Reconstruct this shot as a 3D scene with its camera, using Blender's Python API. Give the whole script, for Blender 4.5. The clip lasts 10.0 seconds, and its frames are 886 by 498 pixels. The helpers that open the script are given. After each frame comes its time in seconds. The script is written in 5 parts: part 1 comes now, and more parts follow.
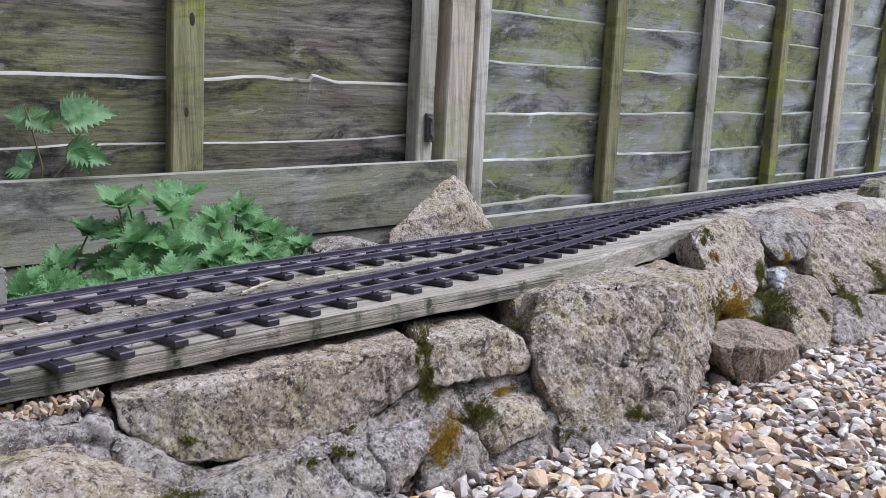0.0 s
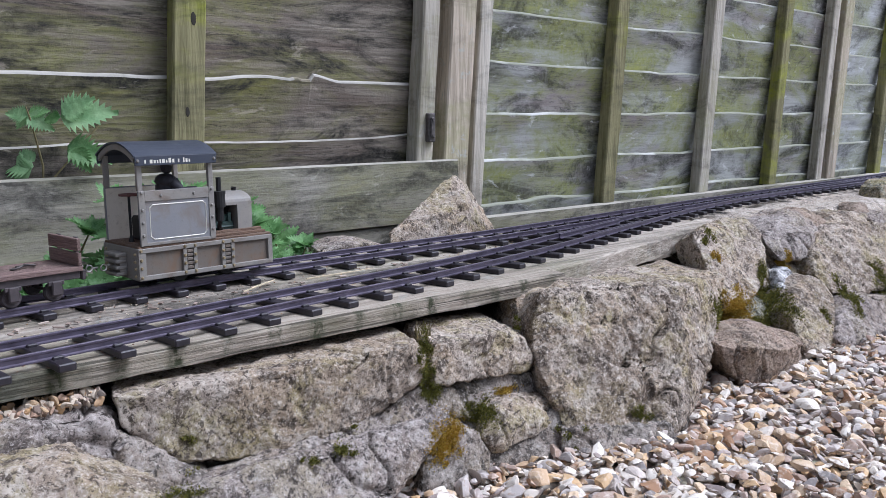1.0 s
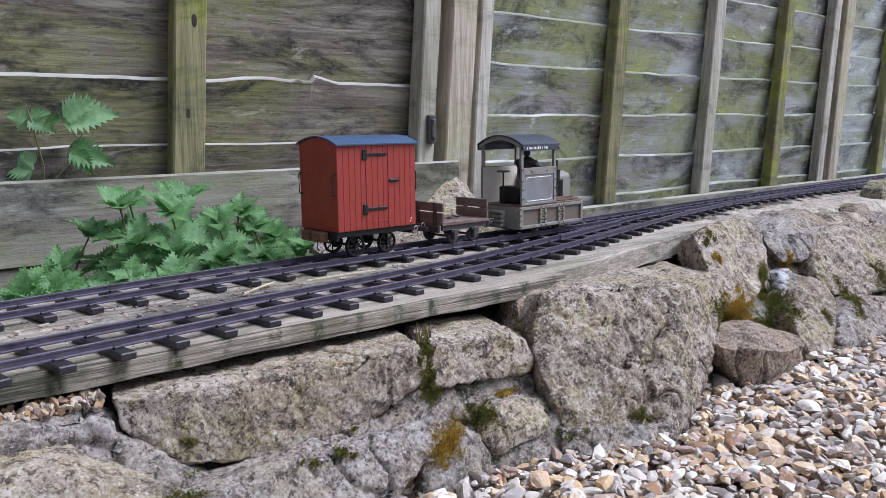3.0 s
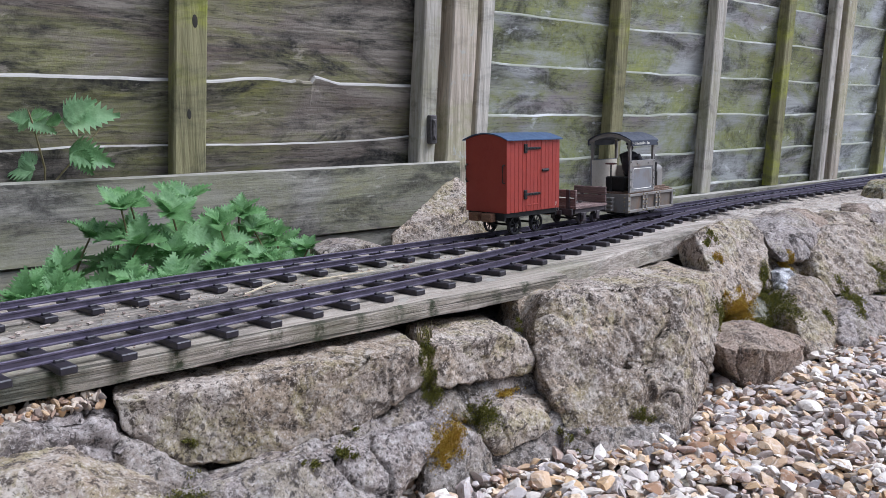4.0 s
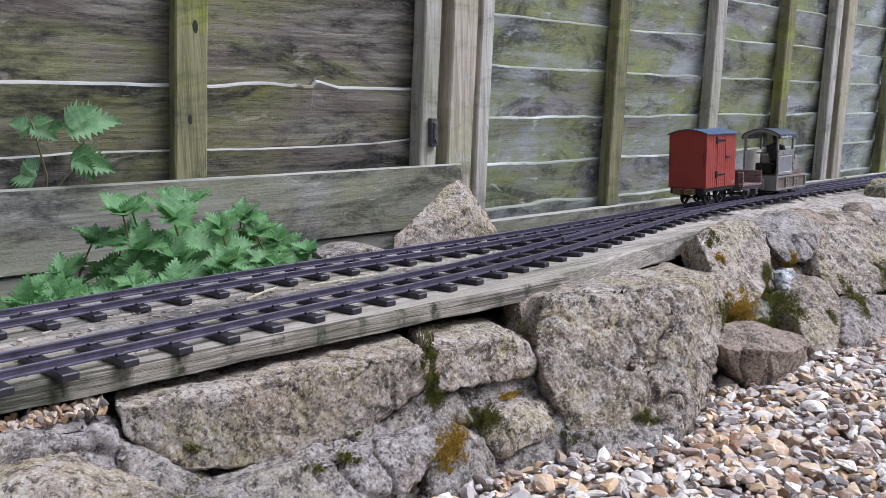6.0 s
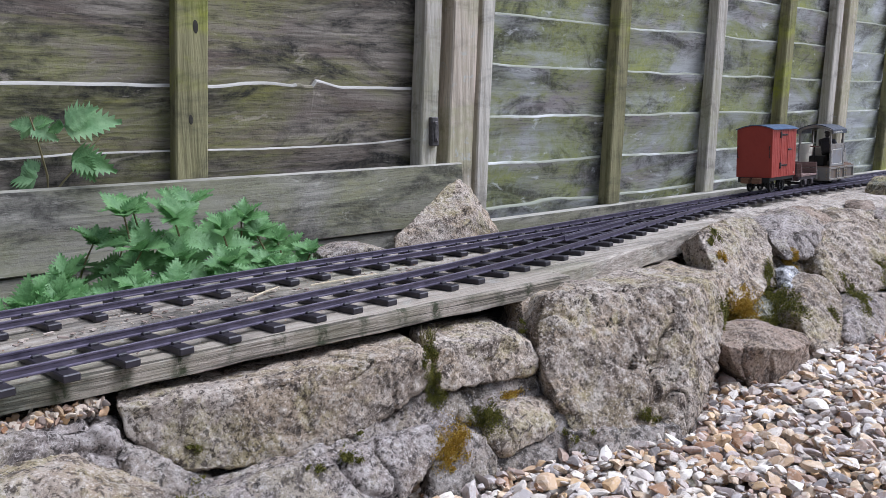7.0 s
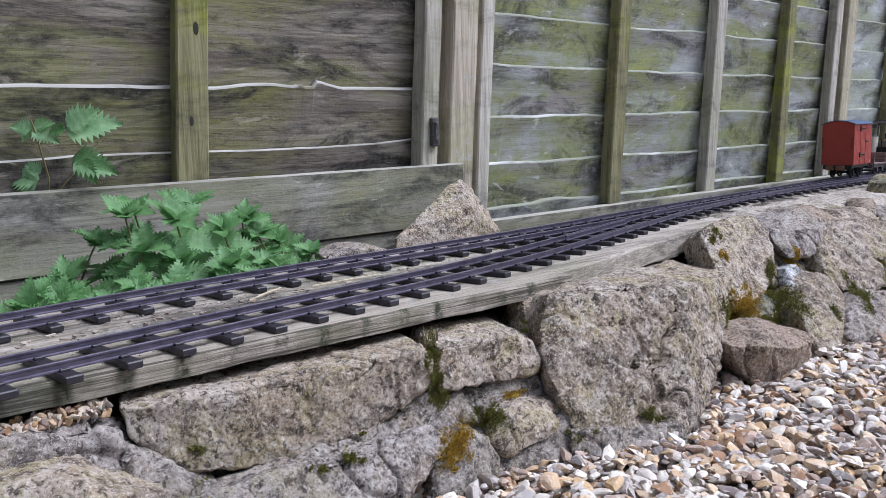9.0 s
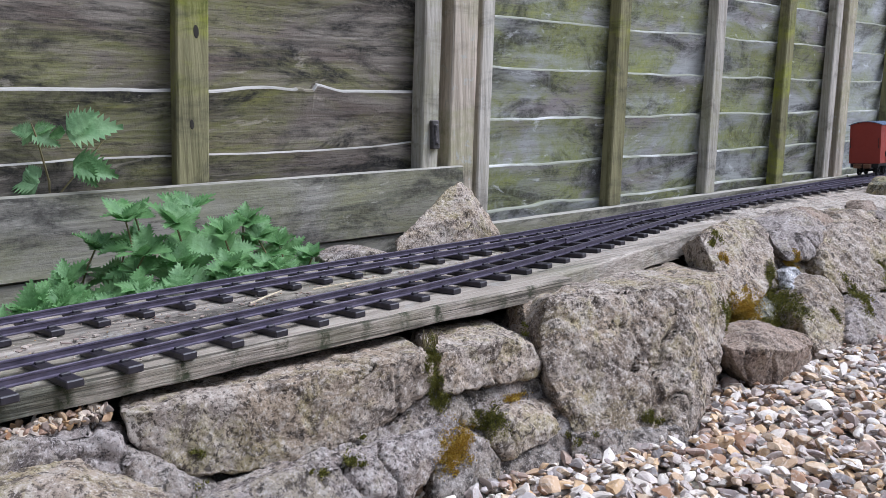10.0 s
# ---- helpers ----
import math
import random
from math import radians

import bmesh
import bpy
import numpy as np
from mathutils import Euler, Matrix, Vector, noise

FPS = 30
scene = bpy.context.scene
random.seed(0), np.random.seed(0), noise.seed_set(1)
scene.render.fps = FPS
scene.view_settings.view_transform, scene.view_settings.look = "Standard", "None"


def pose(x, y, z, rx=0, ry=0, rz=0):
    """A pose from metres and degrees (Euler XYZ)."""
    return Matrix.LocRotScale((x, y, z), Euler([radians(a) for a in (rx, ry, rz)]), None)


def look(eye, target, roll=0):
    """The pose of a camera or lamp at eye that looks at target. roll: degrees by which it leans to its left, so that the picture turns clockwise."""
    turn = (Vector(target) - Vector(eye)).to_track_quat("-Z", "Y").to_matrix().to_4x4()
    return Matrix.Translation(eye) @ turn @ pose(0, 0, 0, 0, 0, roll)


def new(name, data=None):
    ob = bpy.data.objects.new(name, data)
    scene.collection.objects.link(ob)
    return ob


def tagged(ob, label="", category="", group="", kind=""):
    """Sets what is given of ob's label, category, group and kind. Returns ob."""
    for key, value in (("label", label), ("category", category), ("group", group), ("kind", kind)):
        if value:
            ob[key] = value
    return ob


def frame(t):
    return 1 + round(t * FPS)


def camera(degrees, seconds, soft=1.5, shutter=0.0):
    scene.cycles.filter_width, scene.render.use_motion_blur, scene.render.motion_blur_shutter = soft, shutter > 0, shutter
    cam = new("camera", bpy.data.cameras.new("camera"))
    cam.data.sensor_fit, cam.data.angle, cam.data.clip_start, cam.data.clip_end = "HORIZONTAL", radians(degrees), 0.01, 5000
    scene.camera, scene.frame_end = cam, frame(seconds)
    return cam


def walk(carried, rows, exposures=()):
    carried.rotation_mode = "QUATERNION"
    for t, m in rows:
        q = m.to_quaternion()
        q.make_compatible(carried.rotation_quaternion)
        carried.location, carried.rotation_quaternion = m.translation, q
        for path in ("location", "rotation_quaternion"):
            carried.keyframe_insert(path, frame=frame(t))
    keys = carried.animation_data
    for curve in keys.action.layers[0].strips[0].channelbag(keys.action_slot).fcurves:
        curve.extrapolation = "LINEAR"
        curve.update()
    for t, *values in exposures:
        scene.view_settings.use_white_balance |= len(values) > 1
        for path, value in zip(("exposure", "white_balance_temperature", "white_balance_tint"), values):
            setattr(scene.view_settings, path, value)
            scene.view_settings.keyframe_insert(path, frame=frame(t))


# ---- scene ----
from mathutils.bvhtree import BVHTree

cam = camera(56.8, 10.0, soft=0.55)
walk(cam, [
    (0, look((0.0000, 0.0000, 0.3100), (0.6471, 0.7470, 0.1574), -0.54)),
    (0.5, look((0.0001, 0.0006, 0.3095), (0.6473, 0.7476, 0.1576), -0.50)),
    (1, look((-0.0003, 0.0018, 0.3084), (0.6466, 0.7491, 0.1567), -0.50)),
    (1.5, look((0.0000, 0.0018, 0.3082), (0.6465, 0.7495, 0.1564), -0.48)),
    (2, look((-0.0001, 0.0030, 0.3072), (0.6460, 0.7511, 0.1555), -0.49)),
    (2.5, look((0.0003, 0.0021, 0.3080), (0.6465, 0.7502, 0.1574), -0.50)),
    (4, look((0.0011, 0.0019, 0.3088), (0.6460, 0.7513, 0.1589), -0.63)),
    (4.5, look((0.0011, 0.0032, 0.3081), (0.6459, 0.7529, 0.1587), -0.63)),
    (5, look((0.0025, 0.0016, 0.3095), (0.6473, 0.7516, 0.1624), -0.74)),
    (5.5, look((0.0022, 0.0016, 0.3095), (0.6462, 0.7525, 0.1630), -0.96)),
    (7, look((0.0031, 0.0021, 0.3091), (0.6446, 0.7549, 0.1615), -1.39)),
    (7.5, look((0.0027, 0.0019, 0.3108), (0.6443, 0.7547, 0.1637), -1.52)),
    (8, look((0.0026, 0.0021, 0.3102), (0.6439, 0.7553, 0.1633), -1.59)),
    (8.5, look((0.0034, 0.0022, 0.3102), (0.6438, 0.7560, 0.1627), -1.65)),
    (9, look((0.0026, 0.0028, 0.3085), (0.6434, 0.7564, 0.1617), -1.69)),
    (9.5, look((0.0018, 0.0029, 0.3098), (0.6430, 0.7563, 0.1642), -1.70)),
    (10, look((0.0022, 0.0022, 0.3100), (0.6431, 0.7561, 0.1655), -1.75)),
], exposures=[(0, 0.36, 5400, 14), (10, 0.36, 5400, 14)])

# ---- light: a bright overcast sky, a little brighter from the open side ----
SUN_FROM = Vector((0.54, -0.47, 1.0)).normalized()
world = bpy.data.worlds.new("overcast_sky")
scene.world = world
world.use_nodes = True
wn = world.node_tree
sky = wn.nodes.new("ShaderNodeTexSky")
sky.sky_type = "NISHITA"
sky.sun_disc = False
sky.sun_elevation = math.asin(SUN_FROM.z)
sky.sun_rotation = math.atan2(SUN_FROM.x, SUN_FROM.y)
sky.air_density, sky.dust_density, sky.ozone_density = 1.0, 4.0, 0.6
hsv = wn.nodes.new("ShaderNodeHueSaturation")
hsv.inputs["Saturation"].default_value = 0.45
wn.links.new(sky.outputs[0], hsv.inputs["Color"])
wn.links.new(hsv.outputs[0], wn.nodes["Background"].inputs["Color"])
wn.nodes["Background"].inputs["Strength"].default_value = 0.095
sun = new("sun", bpy.data.lights.new("sun", "SUN"))
sun.data.energy, sun.data.angle, sun.data.color = 2.7, radians(40), (1.0, 0.97, 0.93)
sun.matrix_world = look(SUN_FROM * 5, (0, 0, 0))


# ---- materials ----
def feed(nt, sock, v):
    if isinstance(v, bpy.types.NodeSocket):
        nt.links.new(v, sock)
    elif isinstance(v, (tuple, list)) and len(v) == 3 and sock.type == "RGBA":
        sock.default_value = (*v, 1)
    else:
        sock.default_value = v


def start(name, rough=0.8, metal=0.0):
    m = bpy.data.materials.new(name)
    m.use_nodes = True
    nt = m.node_tree
    b = nt.nodes["Principled BSDF"]
    b.inputs["Roughness"].default_value, b.inputs["Metallic"].default_value = rough, metal
    return m, nt, b


def coords(nt, shift=True, scale=(1, 1, 1)):
    """Object space, moved by a chance amount for each object."""
    tc = nt.nodes.new("ShaderNodeTexCoord")
    mp = nt.nodes.new("ShaderNodeMapping")
    mp.inputs["Scale"].default_value = scale
    nt.links.new(tc.outputs["Object"], mp.inputs["Vector"])
    if shift:
        oi = nt.nodes.new("ShaderNodeObjectInfo")
        k = nt.nodes.new("ShaderNodeMath")
        k.operation = "MULTIPLY"
        k.inputs[1].default_value = 37.0
        nt.links.new(oi.outputs["Random"], k.inputs[0])
        nt.links.new(k.outputs[0], mp.inputs["Location"])
    return mp.outputs[0]


def grain(nt, vec, scale, detail=6.0, rough=0.6, warp=0.0):
    n = nt.nodes.new("ShaderNodeTexNoise")
    nt.links.new(vec, n.inputs["Vector"])
    for k, v in (("Scale", scale), ("Detail", detail), ("Roughness", rough), ("Distortion", warp)):
        n.inputs[k].default_value = v
    return n.outputs[0]


def cells(nt, vec, scale):
    n = nt.nodes.new("ShaderNodeTexVoronoi")
    nt.links.new(vec, n.inputs["Vector"])
    n.inputs["Scale"].default_value = scale
    return n.outputs["Distance"], n.outputs["Color"]


def ramp(nt, fac, stops, hard=False):
    r = nt.nodes.new("ShaderNodeValToRGB")
    r.color_ramp.interpolation = "CONSTANT" if hard else "LINEAR"
    while len(r.color_ramp.elements) < len(stops):
        r.color_ramp.elements.new(0.5)
    for e, (p, c) in zip(r.color_ramp.elements, stops):
        e.position = p
        e.color = (*c, 1) if isinstance(c, tuple) else (c, c, c, 1)
    nt.links.new(fac, r.inputs[0])
    return r.outputs[0]


def mixc(nt, fac, a, b, blend="MIX"):
    x = nt.nodes.new("ShaderNodeMix")
    x.data_type, x.blend_type = "RGBA", blend
    feed(nt, x.inputs[0], fac)
    feed(nt, x.inputs[6], a)
    feed(nt, x.inputs[7], b)
    return x.outputs[2]


def times(nt, a, b, op="MULTIPLY"):
    x = nt.nodes.new("ShaderNodeMath")
    x.operation = op
    feed(nt, x.inputs[0], a)
    feed(nt, x.inputs[1], b)
    return x.outputs[0]


def relief(nt, b, height, strength, distance):
    x = nt.nodes.new("ShaderNodeBump")
    x.inputs["Strength"].default_value, x.inputs["Distance"].default_value = strength, distance
    nt.links.new(height, x.inputs["Height"])
    nt.links.new(x.outputs[0], b.inputs["Normal"])


def chance(nt):
    return nt.nodes.new("ShaderNodeObjectInfo").outputs["Random"]


def island(nt):
    return nt.nodes.new("ShaderNodeNewGeometry").outputs["Random Per Island"]


def wood(name, light, dark, along="x", algae=(0.16, 0.17, 0.05), green=0.4, stain=0.5, fine=1.0, lichen=0.0):
    """Weathered softwood: long grain, black stains, green algae."""
    m, nt, b = start(name, 0.88)
    s = {"x": (1.2, 26, 26), "z": (26, 26, 1.2), "y": (26, 1.2, 26)}[along]
    g = coords(nt, True, tuple(fine * q for q in s))
    fibre = grain(nt, g, 3.2, 9, 0.68, 0.6)
    hair = grain(nt, g, 11, 4, 0.6, 0.2)
    wide = coords(nt)
    blotch = grain(nt, coords(nt, True, (0.55, 1, 1.5)), 6.5, 8, 0.66, 0.8)
    patch = grain(nt, coords(nt, True, (0.6, 1, 1.2)), 4.5, 7, 0.62, 0.4)
    speck = grain(nt, wide, 70, 5, 0.7)
    mid = tuple(0.5 * (p + q) for p, q in zip(light, dark))
    streak = grain(nt, coords(nt, True, tuple(fine * q * f for q, f in zip(s, (0.35, 0.35, 0.35)))), 1.6, 7, 0.62, 1.2)
    col = ramp(nt, fibre, [(0.30, tuple(q * 0.75 for q in dark)), (0.42, dark), (0.55, mid), (0.74, light)])
    col = mixc(nt, ramp(nt, hair, [(0.36, 0.55), (0.47, 0.0)]), col, tuple(q * 0.5 for q in dark))
    col = mixc(nt, ramp(nt, streak, [(0.55, 0.0), (0.72, 0.55)]), col, tuple(min(1, q * 1.25) for q in light))
    col = mixc(nt, ramp(nt, chance(nt), [(0.0, 0.0), (1.0, 0.3)]), col, mid)
    if green:
        k = times(nt, ramp(nt, patch, [(0.47, 0.0), (0.60, 1.0)]), ramp(nt, speck, [(0.3, 0.35), (0.6, 1.0)]))
        col = mixc(nt, times(nt, k, green), col, algae)
    if stain:
        k = times(nt, ramp(nt, blotch, [(0.51, 0.0), (0.63, 1.0)]), ramp(nt, speck, [(0.30, 0.25), (0.56, 1.0)]))
        k2 = times(nt, ramp(nt, streak, [(0.30, 1.0), (0.43, 0.0)]), 0.8)
        col = mixc(nt, times(nt, times(nt, k, k2, "MAXIMUM"), stain), col, (0.030, 0.028, 0.022))
    if lichen:
        col = mixc(nt, times(nt, ramp(nt, grain(nt, wide, 38, 6, 0.7, 0.5), [(0.58, 0.0), (0.66, 1.0)]), lichen), col, (0.44, 0.44, 0.39))
    nt.links.new(col, b.inputs["Base Color"])
    relief(nt, b, mixc(nt, 0.4, fibre, hair), 0.8, 0.005)
    return m


def plank_wood(name, light, dark, first, pitch, front):
    """A trackside plank: bleached wood with green-black run-off marks on its edge below each sleeper."""
    m = wood(name, light, dark, "x", (0.19, 0.19, 0.10), 0.45, 0.6, 1.6, 0.4)
    nt = m.node_tree
    b = nt.nodes["Principled BSDF"]
    under = b.inputs["Base Color"].links[0].from_socket
    tc = nt.nodes.new("ShaderNodeTexCoord")
    xyz = nt.nodes.new("ShaderNodeSeparateXYZ")
    nt.links.new(tc.outputs["Object"], xyz.inputs[0])
    n = grain(nt, coords(nt, False), 90, 7, 0.7, 0.5)
    wob = grain(nt, coords(nt, False, (1, 1, 0.3)), 60, 4, 0.6)
    x = times(nt, times(nt, xyz.outputs[0], first + 0.006, "SUBTRACT"), times(nt, wob, 0.012), "ADD")
    wave = times(nt, times(nt, x, 2 * math.pi / pitch), 0.0, "ADD")
    c = nt.nodes.new("ShaderNodeMath")
    c.operation = "COSINE"
    nt.links.new(wave, c.inputs[0])
    edge = times(nt, xyz.outputs[1], front, "LESS_THAN")
    low = times(nt, ramp(nt, grain(nt, coords(nt, False, (0.8, 1, 1.5)), 14, 7, 0.65), [(0.42, 0.0), (0.60, 0.75)]), edge)
    col = mixc(nt, low, under, (0.15, 0.135, 0.085))
    lines = grain(nt, coords(nt, False, (1.0, 40, 75)), 4.0, 5, 0.65, 0.8)
    col = mixc(nt, times(nt, ramp(nt, lines, [(0.42, 0.95), (0.51, 0.0)]), edge), col, (0.06, 0.05, 0.035))
    damp = times(nt, times(nt, xyz.outputs[0], times(nt, n, 0.16), "ADD"), edge)
    col = mixc(nt, times(nt, ramp(nt, damp, [(0.17, 0.95), (0.29, 0.0)]), edge), col, (0.045, 0.047, 0.030))
    k = times(nt, times(nt, ramp(nt, c.outputs[0], [(0.35, 0.0), (0.92, 1.0)]), ramp(nt, n, [(0.42, 0.05), (0.56, 1.0)])), edge)
    k = times(nt, k, ramp(nt, grain(nt, coords(nt, False), 19, 4, 0.6), [(0.36, 0.15), (0.58, 1.0)]))
    col = mixc(nt, times(nt, k, 0.97), col, (0.030, 0.036, 0.012))
    nt.links.new(col, b.inputs["Base Color"])
    return m


def board_wood(name, light, dark, brown, algae, green=0.7, black=0.8, pale=0.3, drip=0.0, rough=0.7, stretch=(0.62, 1, 1.35), figure=0.4):
    """Old sawn fence boards: faint grain under green algae, brown damp and black mildew."""
    m, nt, b = start(name, 0.9)
    long = coords(nt, True, (0.9, 8, 13))
    fibre = grain(nt, long, 4.0, 9, 0.62, 0.9)
    hair = grain(nt, coords(nt, True, (2.2, 30, 60)), 4.0, 5, 0.6, 0.5)
    v = coords(nt, True, stretch)
    cloud = grain(nt, v, 6.0, 9, 0.68, 0.7)
    mould = grain(nt, v, 8.0, 11, 0.72, 0.9)
    damp = grain(nt, coords(nt, True, (0.5, 1, 1.7)), 5.0, 7, 0.6, 0.5)
    speck = grain(nt, coords(nt), 95, 6, 0.72)
    mid = tuple(0.5 * (p + q) for p, q in zip(light, dark))
    col = ramp(nt, fibre, [(0.26, dark), (0.50, mid), (0.78, light)])
    col = mixc(nt, ramp(nt, damp, [(0.46, 0.0), (0.62, 0.75)]), col, brown)
    col = mixc(nt, times(nt, ramp(nt, cloud, [(0.43, 0.0), (0.56, 1.0)]), ramp(nt, speck, [(0.30, green * 0.5), (0.60, green)])), col, algae)
    col = mixc(nt, times(nt, ramp(nt, cloud, [(0.58, 0.0), (0.68, 1.0)]), green * 0.6), col, tuple(q * k for q, k in zip(algae, (1.5, 1.4, 0.9))))
    col = mixc(nt, ramp(nt, hair, [(0.32, 0.28), (0.44, 0.0)]), col, tuple(q * 0.45 for q in dark))
    wave = nt.nodes.new("ShaderNodeTexWave")
    wave.bands_direction, wave.wave_profile = "Z", "SIN"
    nt.links.new(coords(nt, True, (0.16, 1, 1)), wave.inputs["Vector"])
    for k, w in (("Scale", 17), ("Distortion", 14), ("Detail", 5), ("Detail Scale", 0.9), ("Detail Roughness", 0.7)):
        wave.inputs[k].default_value = w
    rings = wave.outputs[1]
    col = mixc(nt, times(nt, ramp(nt, rings, [(0.0, figure), (0.30, 0.0)]), ramp(nt, damp, [(0.42, 1.0), (0.55, 0.0)])), col, tuple(q * 0.6 for q in dark))
    col = mixc(nt, times(nt, ramp(nt, rings, [(0.80, 0.0), (1.0, figure * 0.6)]), ramp(nt, speck, [(0.35, 0.2), (0.6, 0.8)])), col, light)
    split = times(nt, ramp(nt, grain(nt, coords(nt, True, (0.7, 10, 22)), 5.0, 6, 0.6, 1.0), [(0.485, 0.0), (0.498, 1.0), (0.502, 1.0), (0.515, 0.0)]), ramp(nt, damp, [(0.40, 0.0), (0.55, 0.8)]))
    col = mixc(nt, split, col, tuple(q * 0.25 for q in dark))
    k = times(nt, ramp(nt, mould, [(0.485, 0.0), (0.60, 1.0)]), ramp(nt, speck, [(0.30, 0.5), (0.55, 1.0)]))
    col = mixc(nt, times(nt, k, black), col, (0.026, 0.024, 0.019))
    k = times(nt, ramp(nt, grain(nt, v, 26, 8, 0.7, 0.6), [(0.60, 0.0), (0.68, 1.0)]), pale)
    col = mixc(nt, k, col, tuple(min(1, q * 1.5) for q in light))
    if drip:
        k = ramp(nt, grain(nt, coords(nt, True, (1.6, 1, 0.35)), 22, 7, 0.65, 0.4), [(0.58, 0.0), (0.68, drip)])
        col = mixc(nt, k, col, (0.60, 0.60, 0.57))
    nt.links.new(col, b.inputs["Base Color"])
    relief(nt, b, mixc(nt, 0.45, mixc(nt, 0.25 * figure, fibre, rings), mixc(nt, 0.6, hair, speck)), rough, 0.004)
    return m


def edge_wood(name, pale, dull, worn):
    """The sawn upper edge of a board: the sky's light on it put into pale stretches, dull where algae has taken it."""
    m, nt, b = start(name, 0.9)
    n = grain(nt, coords(nt, True, (1, 0.3, 0.3)), 5.0, 5, 0.6)
    f = grain(nt, coords(nt, True, (3, 30, 30)), 6.0, 6, 0.65)
    col = mixc(nt, ramp(nt, f, [(0.35, 0.35), (0.6, 0.0)]), pale, dull)
    col = mixc(nt, ramp(nt, n, [(worn + 0.02, 0.9), (worn + 0.16, 0.0)]), col, dull)
    nt.links.new(col, b.inputs["Base Color"])
    relief(nt, b, f, 0.5, 0.002)
    return m


def rock(name, light, dark, lichen=0.5, moss=0.25, fleck=(0.55, 0.53, 0.46), warm=(0.36, 0.25, 0.15)):
    """Lichen-covered sandstone: cloudy brown and grey, crusts of lichen, black pits and gritty grain."""
    m, nt, b = start(name, 0.93)
    v = coords(nt)
    big = grain(nt, v, 8, 7, 0.62, 0.9)
    tint = grain(nt, v, 10, 8, 0.66, 0.6)
    mid = grain(nt, v, 46, 9, 0.72, 0.4)
    fine = grain(nt, v, 330, 6, 0.8)
    blot = grain(nt, v, 95, 8, 0.72, 0.5)
    crust = grain(nt, v, 30, 9, 0.70, 0.9)
    yel = grain(nt, v, 13, 9, 0.72, 0.7)
    half = tuple(0.45 * p + 0.55 * q for p, q in zip(light, dark))
    col = ramp(nt, mid, [(0.36, half), (0.50, tuple(0.7 * p + 0.3 * q for p, q in zip(light, dark))), (0.62, light)])
    col = mixc(nt, ramp(nt, tint, [(0.44, 0.0), (0.56, 0.65)]), col, warm)
    col = mixc(nt, times(nt, ramp(nt, yel, [(0.50, 0.0), (0.575, 1.0)]), moss), col, (0.30, 0.255, 0.10))
    col = mixc(nt, ramp(nt, big, [(0.40, 0.60), (0.49, 0.0)]), col, dark)
    col = mixc(nt, ramp(nt, crust, [(0.415, 0.80), (0.46, 0.0)]), col, tuple(q * 0.55 for q in dark))
    col = mixc(nt, times(nt, ramp(nt, crust, [(0.545, 0.0), (0.585, 1.0)]), lichen), col, fleck)
    col = mixc(nt, times(nt, ramp(nt, blot, [(0.55, 0.0), (0.60, 1.0)]), lichen * 0.9), col, fleck)
    col = mixc(nt, ramp(nt, blot, [(0.405, 0.9), (0.45, 0.0)]), col, tuple(q * 0.4 for q in dark))
    col = mixc(nt, times(nt, ramp(nt, fine, [(0.54, 0.0), (0.61, 1.0)]), 0.7), col, tuple(min(1, q * 1.25) for q in fleck))
    col = mixc(nt, ramp(nt, fine, [(0.39, 0.9), (0.455, 0.0)]), col, tuple(q * 0.3 for q in dark))
    hole, _ = cells(nt, coords(nt, True, (1, 1, 0.7)), 60)
    hole = times(nt, ramp(nt, times(nt, hole, times(nt, mid, 0.55), "ADD"), [(0.37, 1.0), (0.42, 0.0)]), ramp(nt, big, [(0.46, 0.0), (0.54, 1.0)]))
    # shade inside the sunken pits is painted into the colour
    col = mixc(nt, times(nt, hole, 0.7), col, tuple(q * 0.28 for q in dark))
    nt.links.new(col, b.inputs["Base Color"])
    h = mixc(nt, 0.5, mid, mixc(nt, 0.5, blot, fine))
    h = mixc(nt, hole, h, (0.0, 0.0, 0.0))
    relief(nt, b, h, 0.9, 0.0055)
    return m


def paint(name, base, wear, rough=0.55, dirt=(0.05, 0.04, 0.035), amount=0.5, scale=60.0, rust=None):
    """Model paint with dusty weathering."""
    m, nt, b = start(name, rough)
    v = coords(nt, False)
    a = grain(nt, v, scale, 7, 0.62, 0.4)
    c = grain(nt, v, scale * 6, 5, 0.65)
    col = mixc(nt, ramp(nt, a, [(0.4, 0.0), (0.65, amount)]), base, wear)
    col = mixc(nt, ramp(nt, c, [(0.56, 0.0), (0.72, amount * 0.7)]), col, dirt)
    if rust:
        col = mixc(nt, ramp(nt, grain(nt, v, scale * 0.7, 6, 0.6, 1.0), [(0.55, 0.0), (0.7, 0.7)]), col, rust)
    nt.links.new(col, b.inputs["Base Color"])
    nt.links.new(ramp(nt, a, [(0.3, rough - 0.12), (0.7, min(1.0, rough + 0.15))]), b.inputs["Roughness"])
    relief(nt, b, c, 0.25, 0.0006)
    return m


def plain(name, base, rough=0.6, metal=0.0, vary=0.25, scale=90.0):
    m, nt, b = start(name, rough, metal)
    n = grain(nt, coords(nt, True), scale, 5, 0.6)
    nt.links.new(ramp(nt, n, [(0.3, tuple(q * (1 - vary) for q in base)), (0.7, tuple(min(1, q * (1 + vary)) for q in base))]), b.inputs["Base Color"])
    relief(nt, b, n, 0.2, 0.0008)
    return m


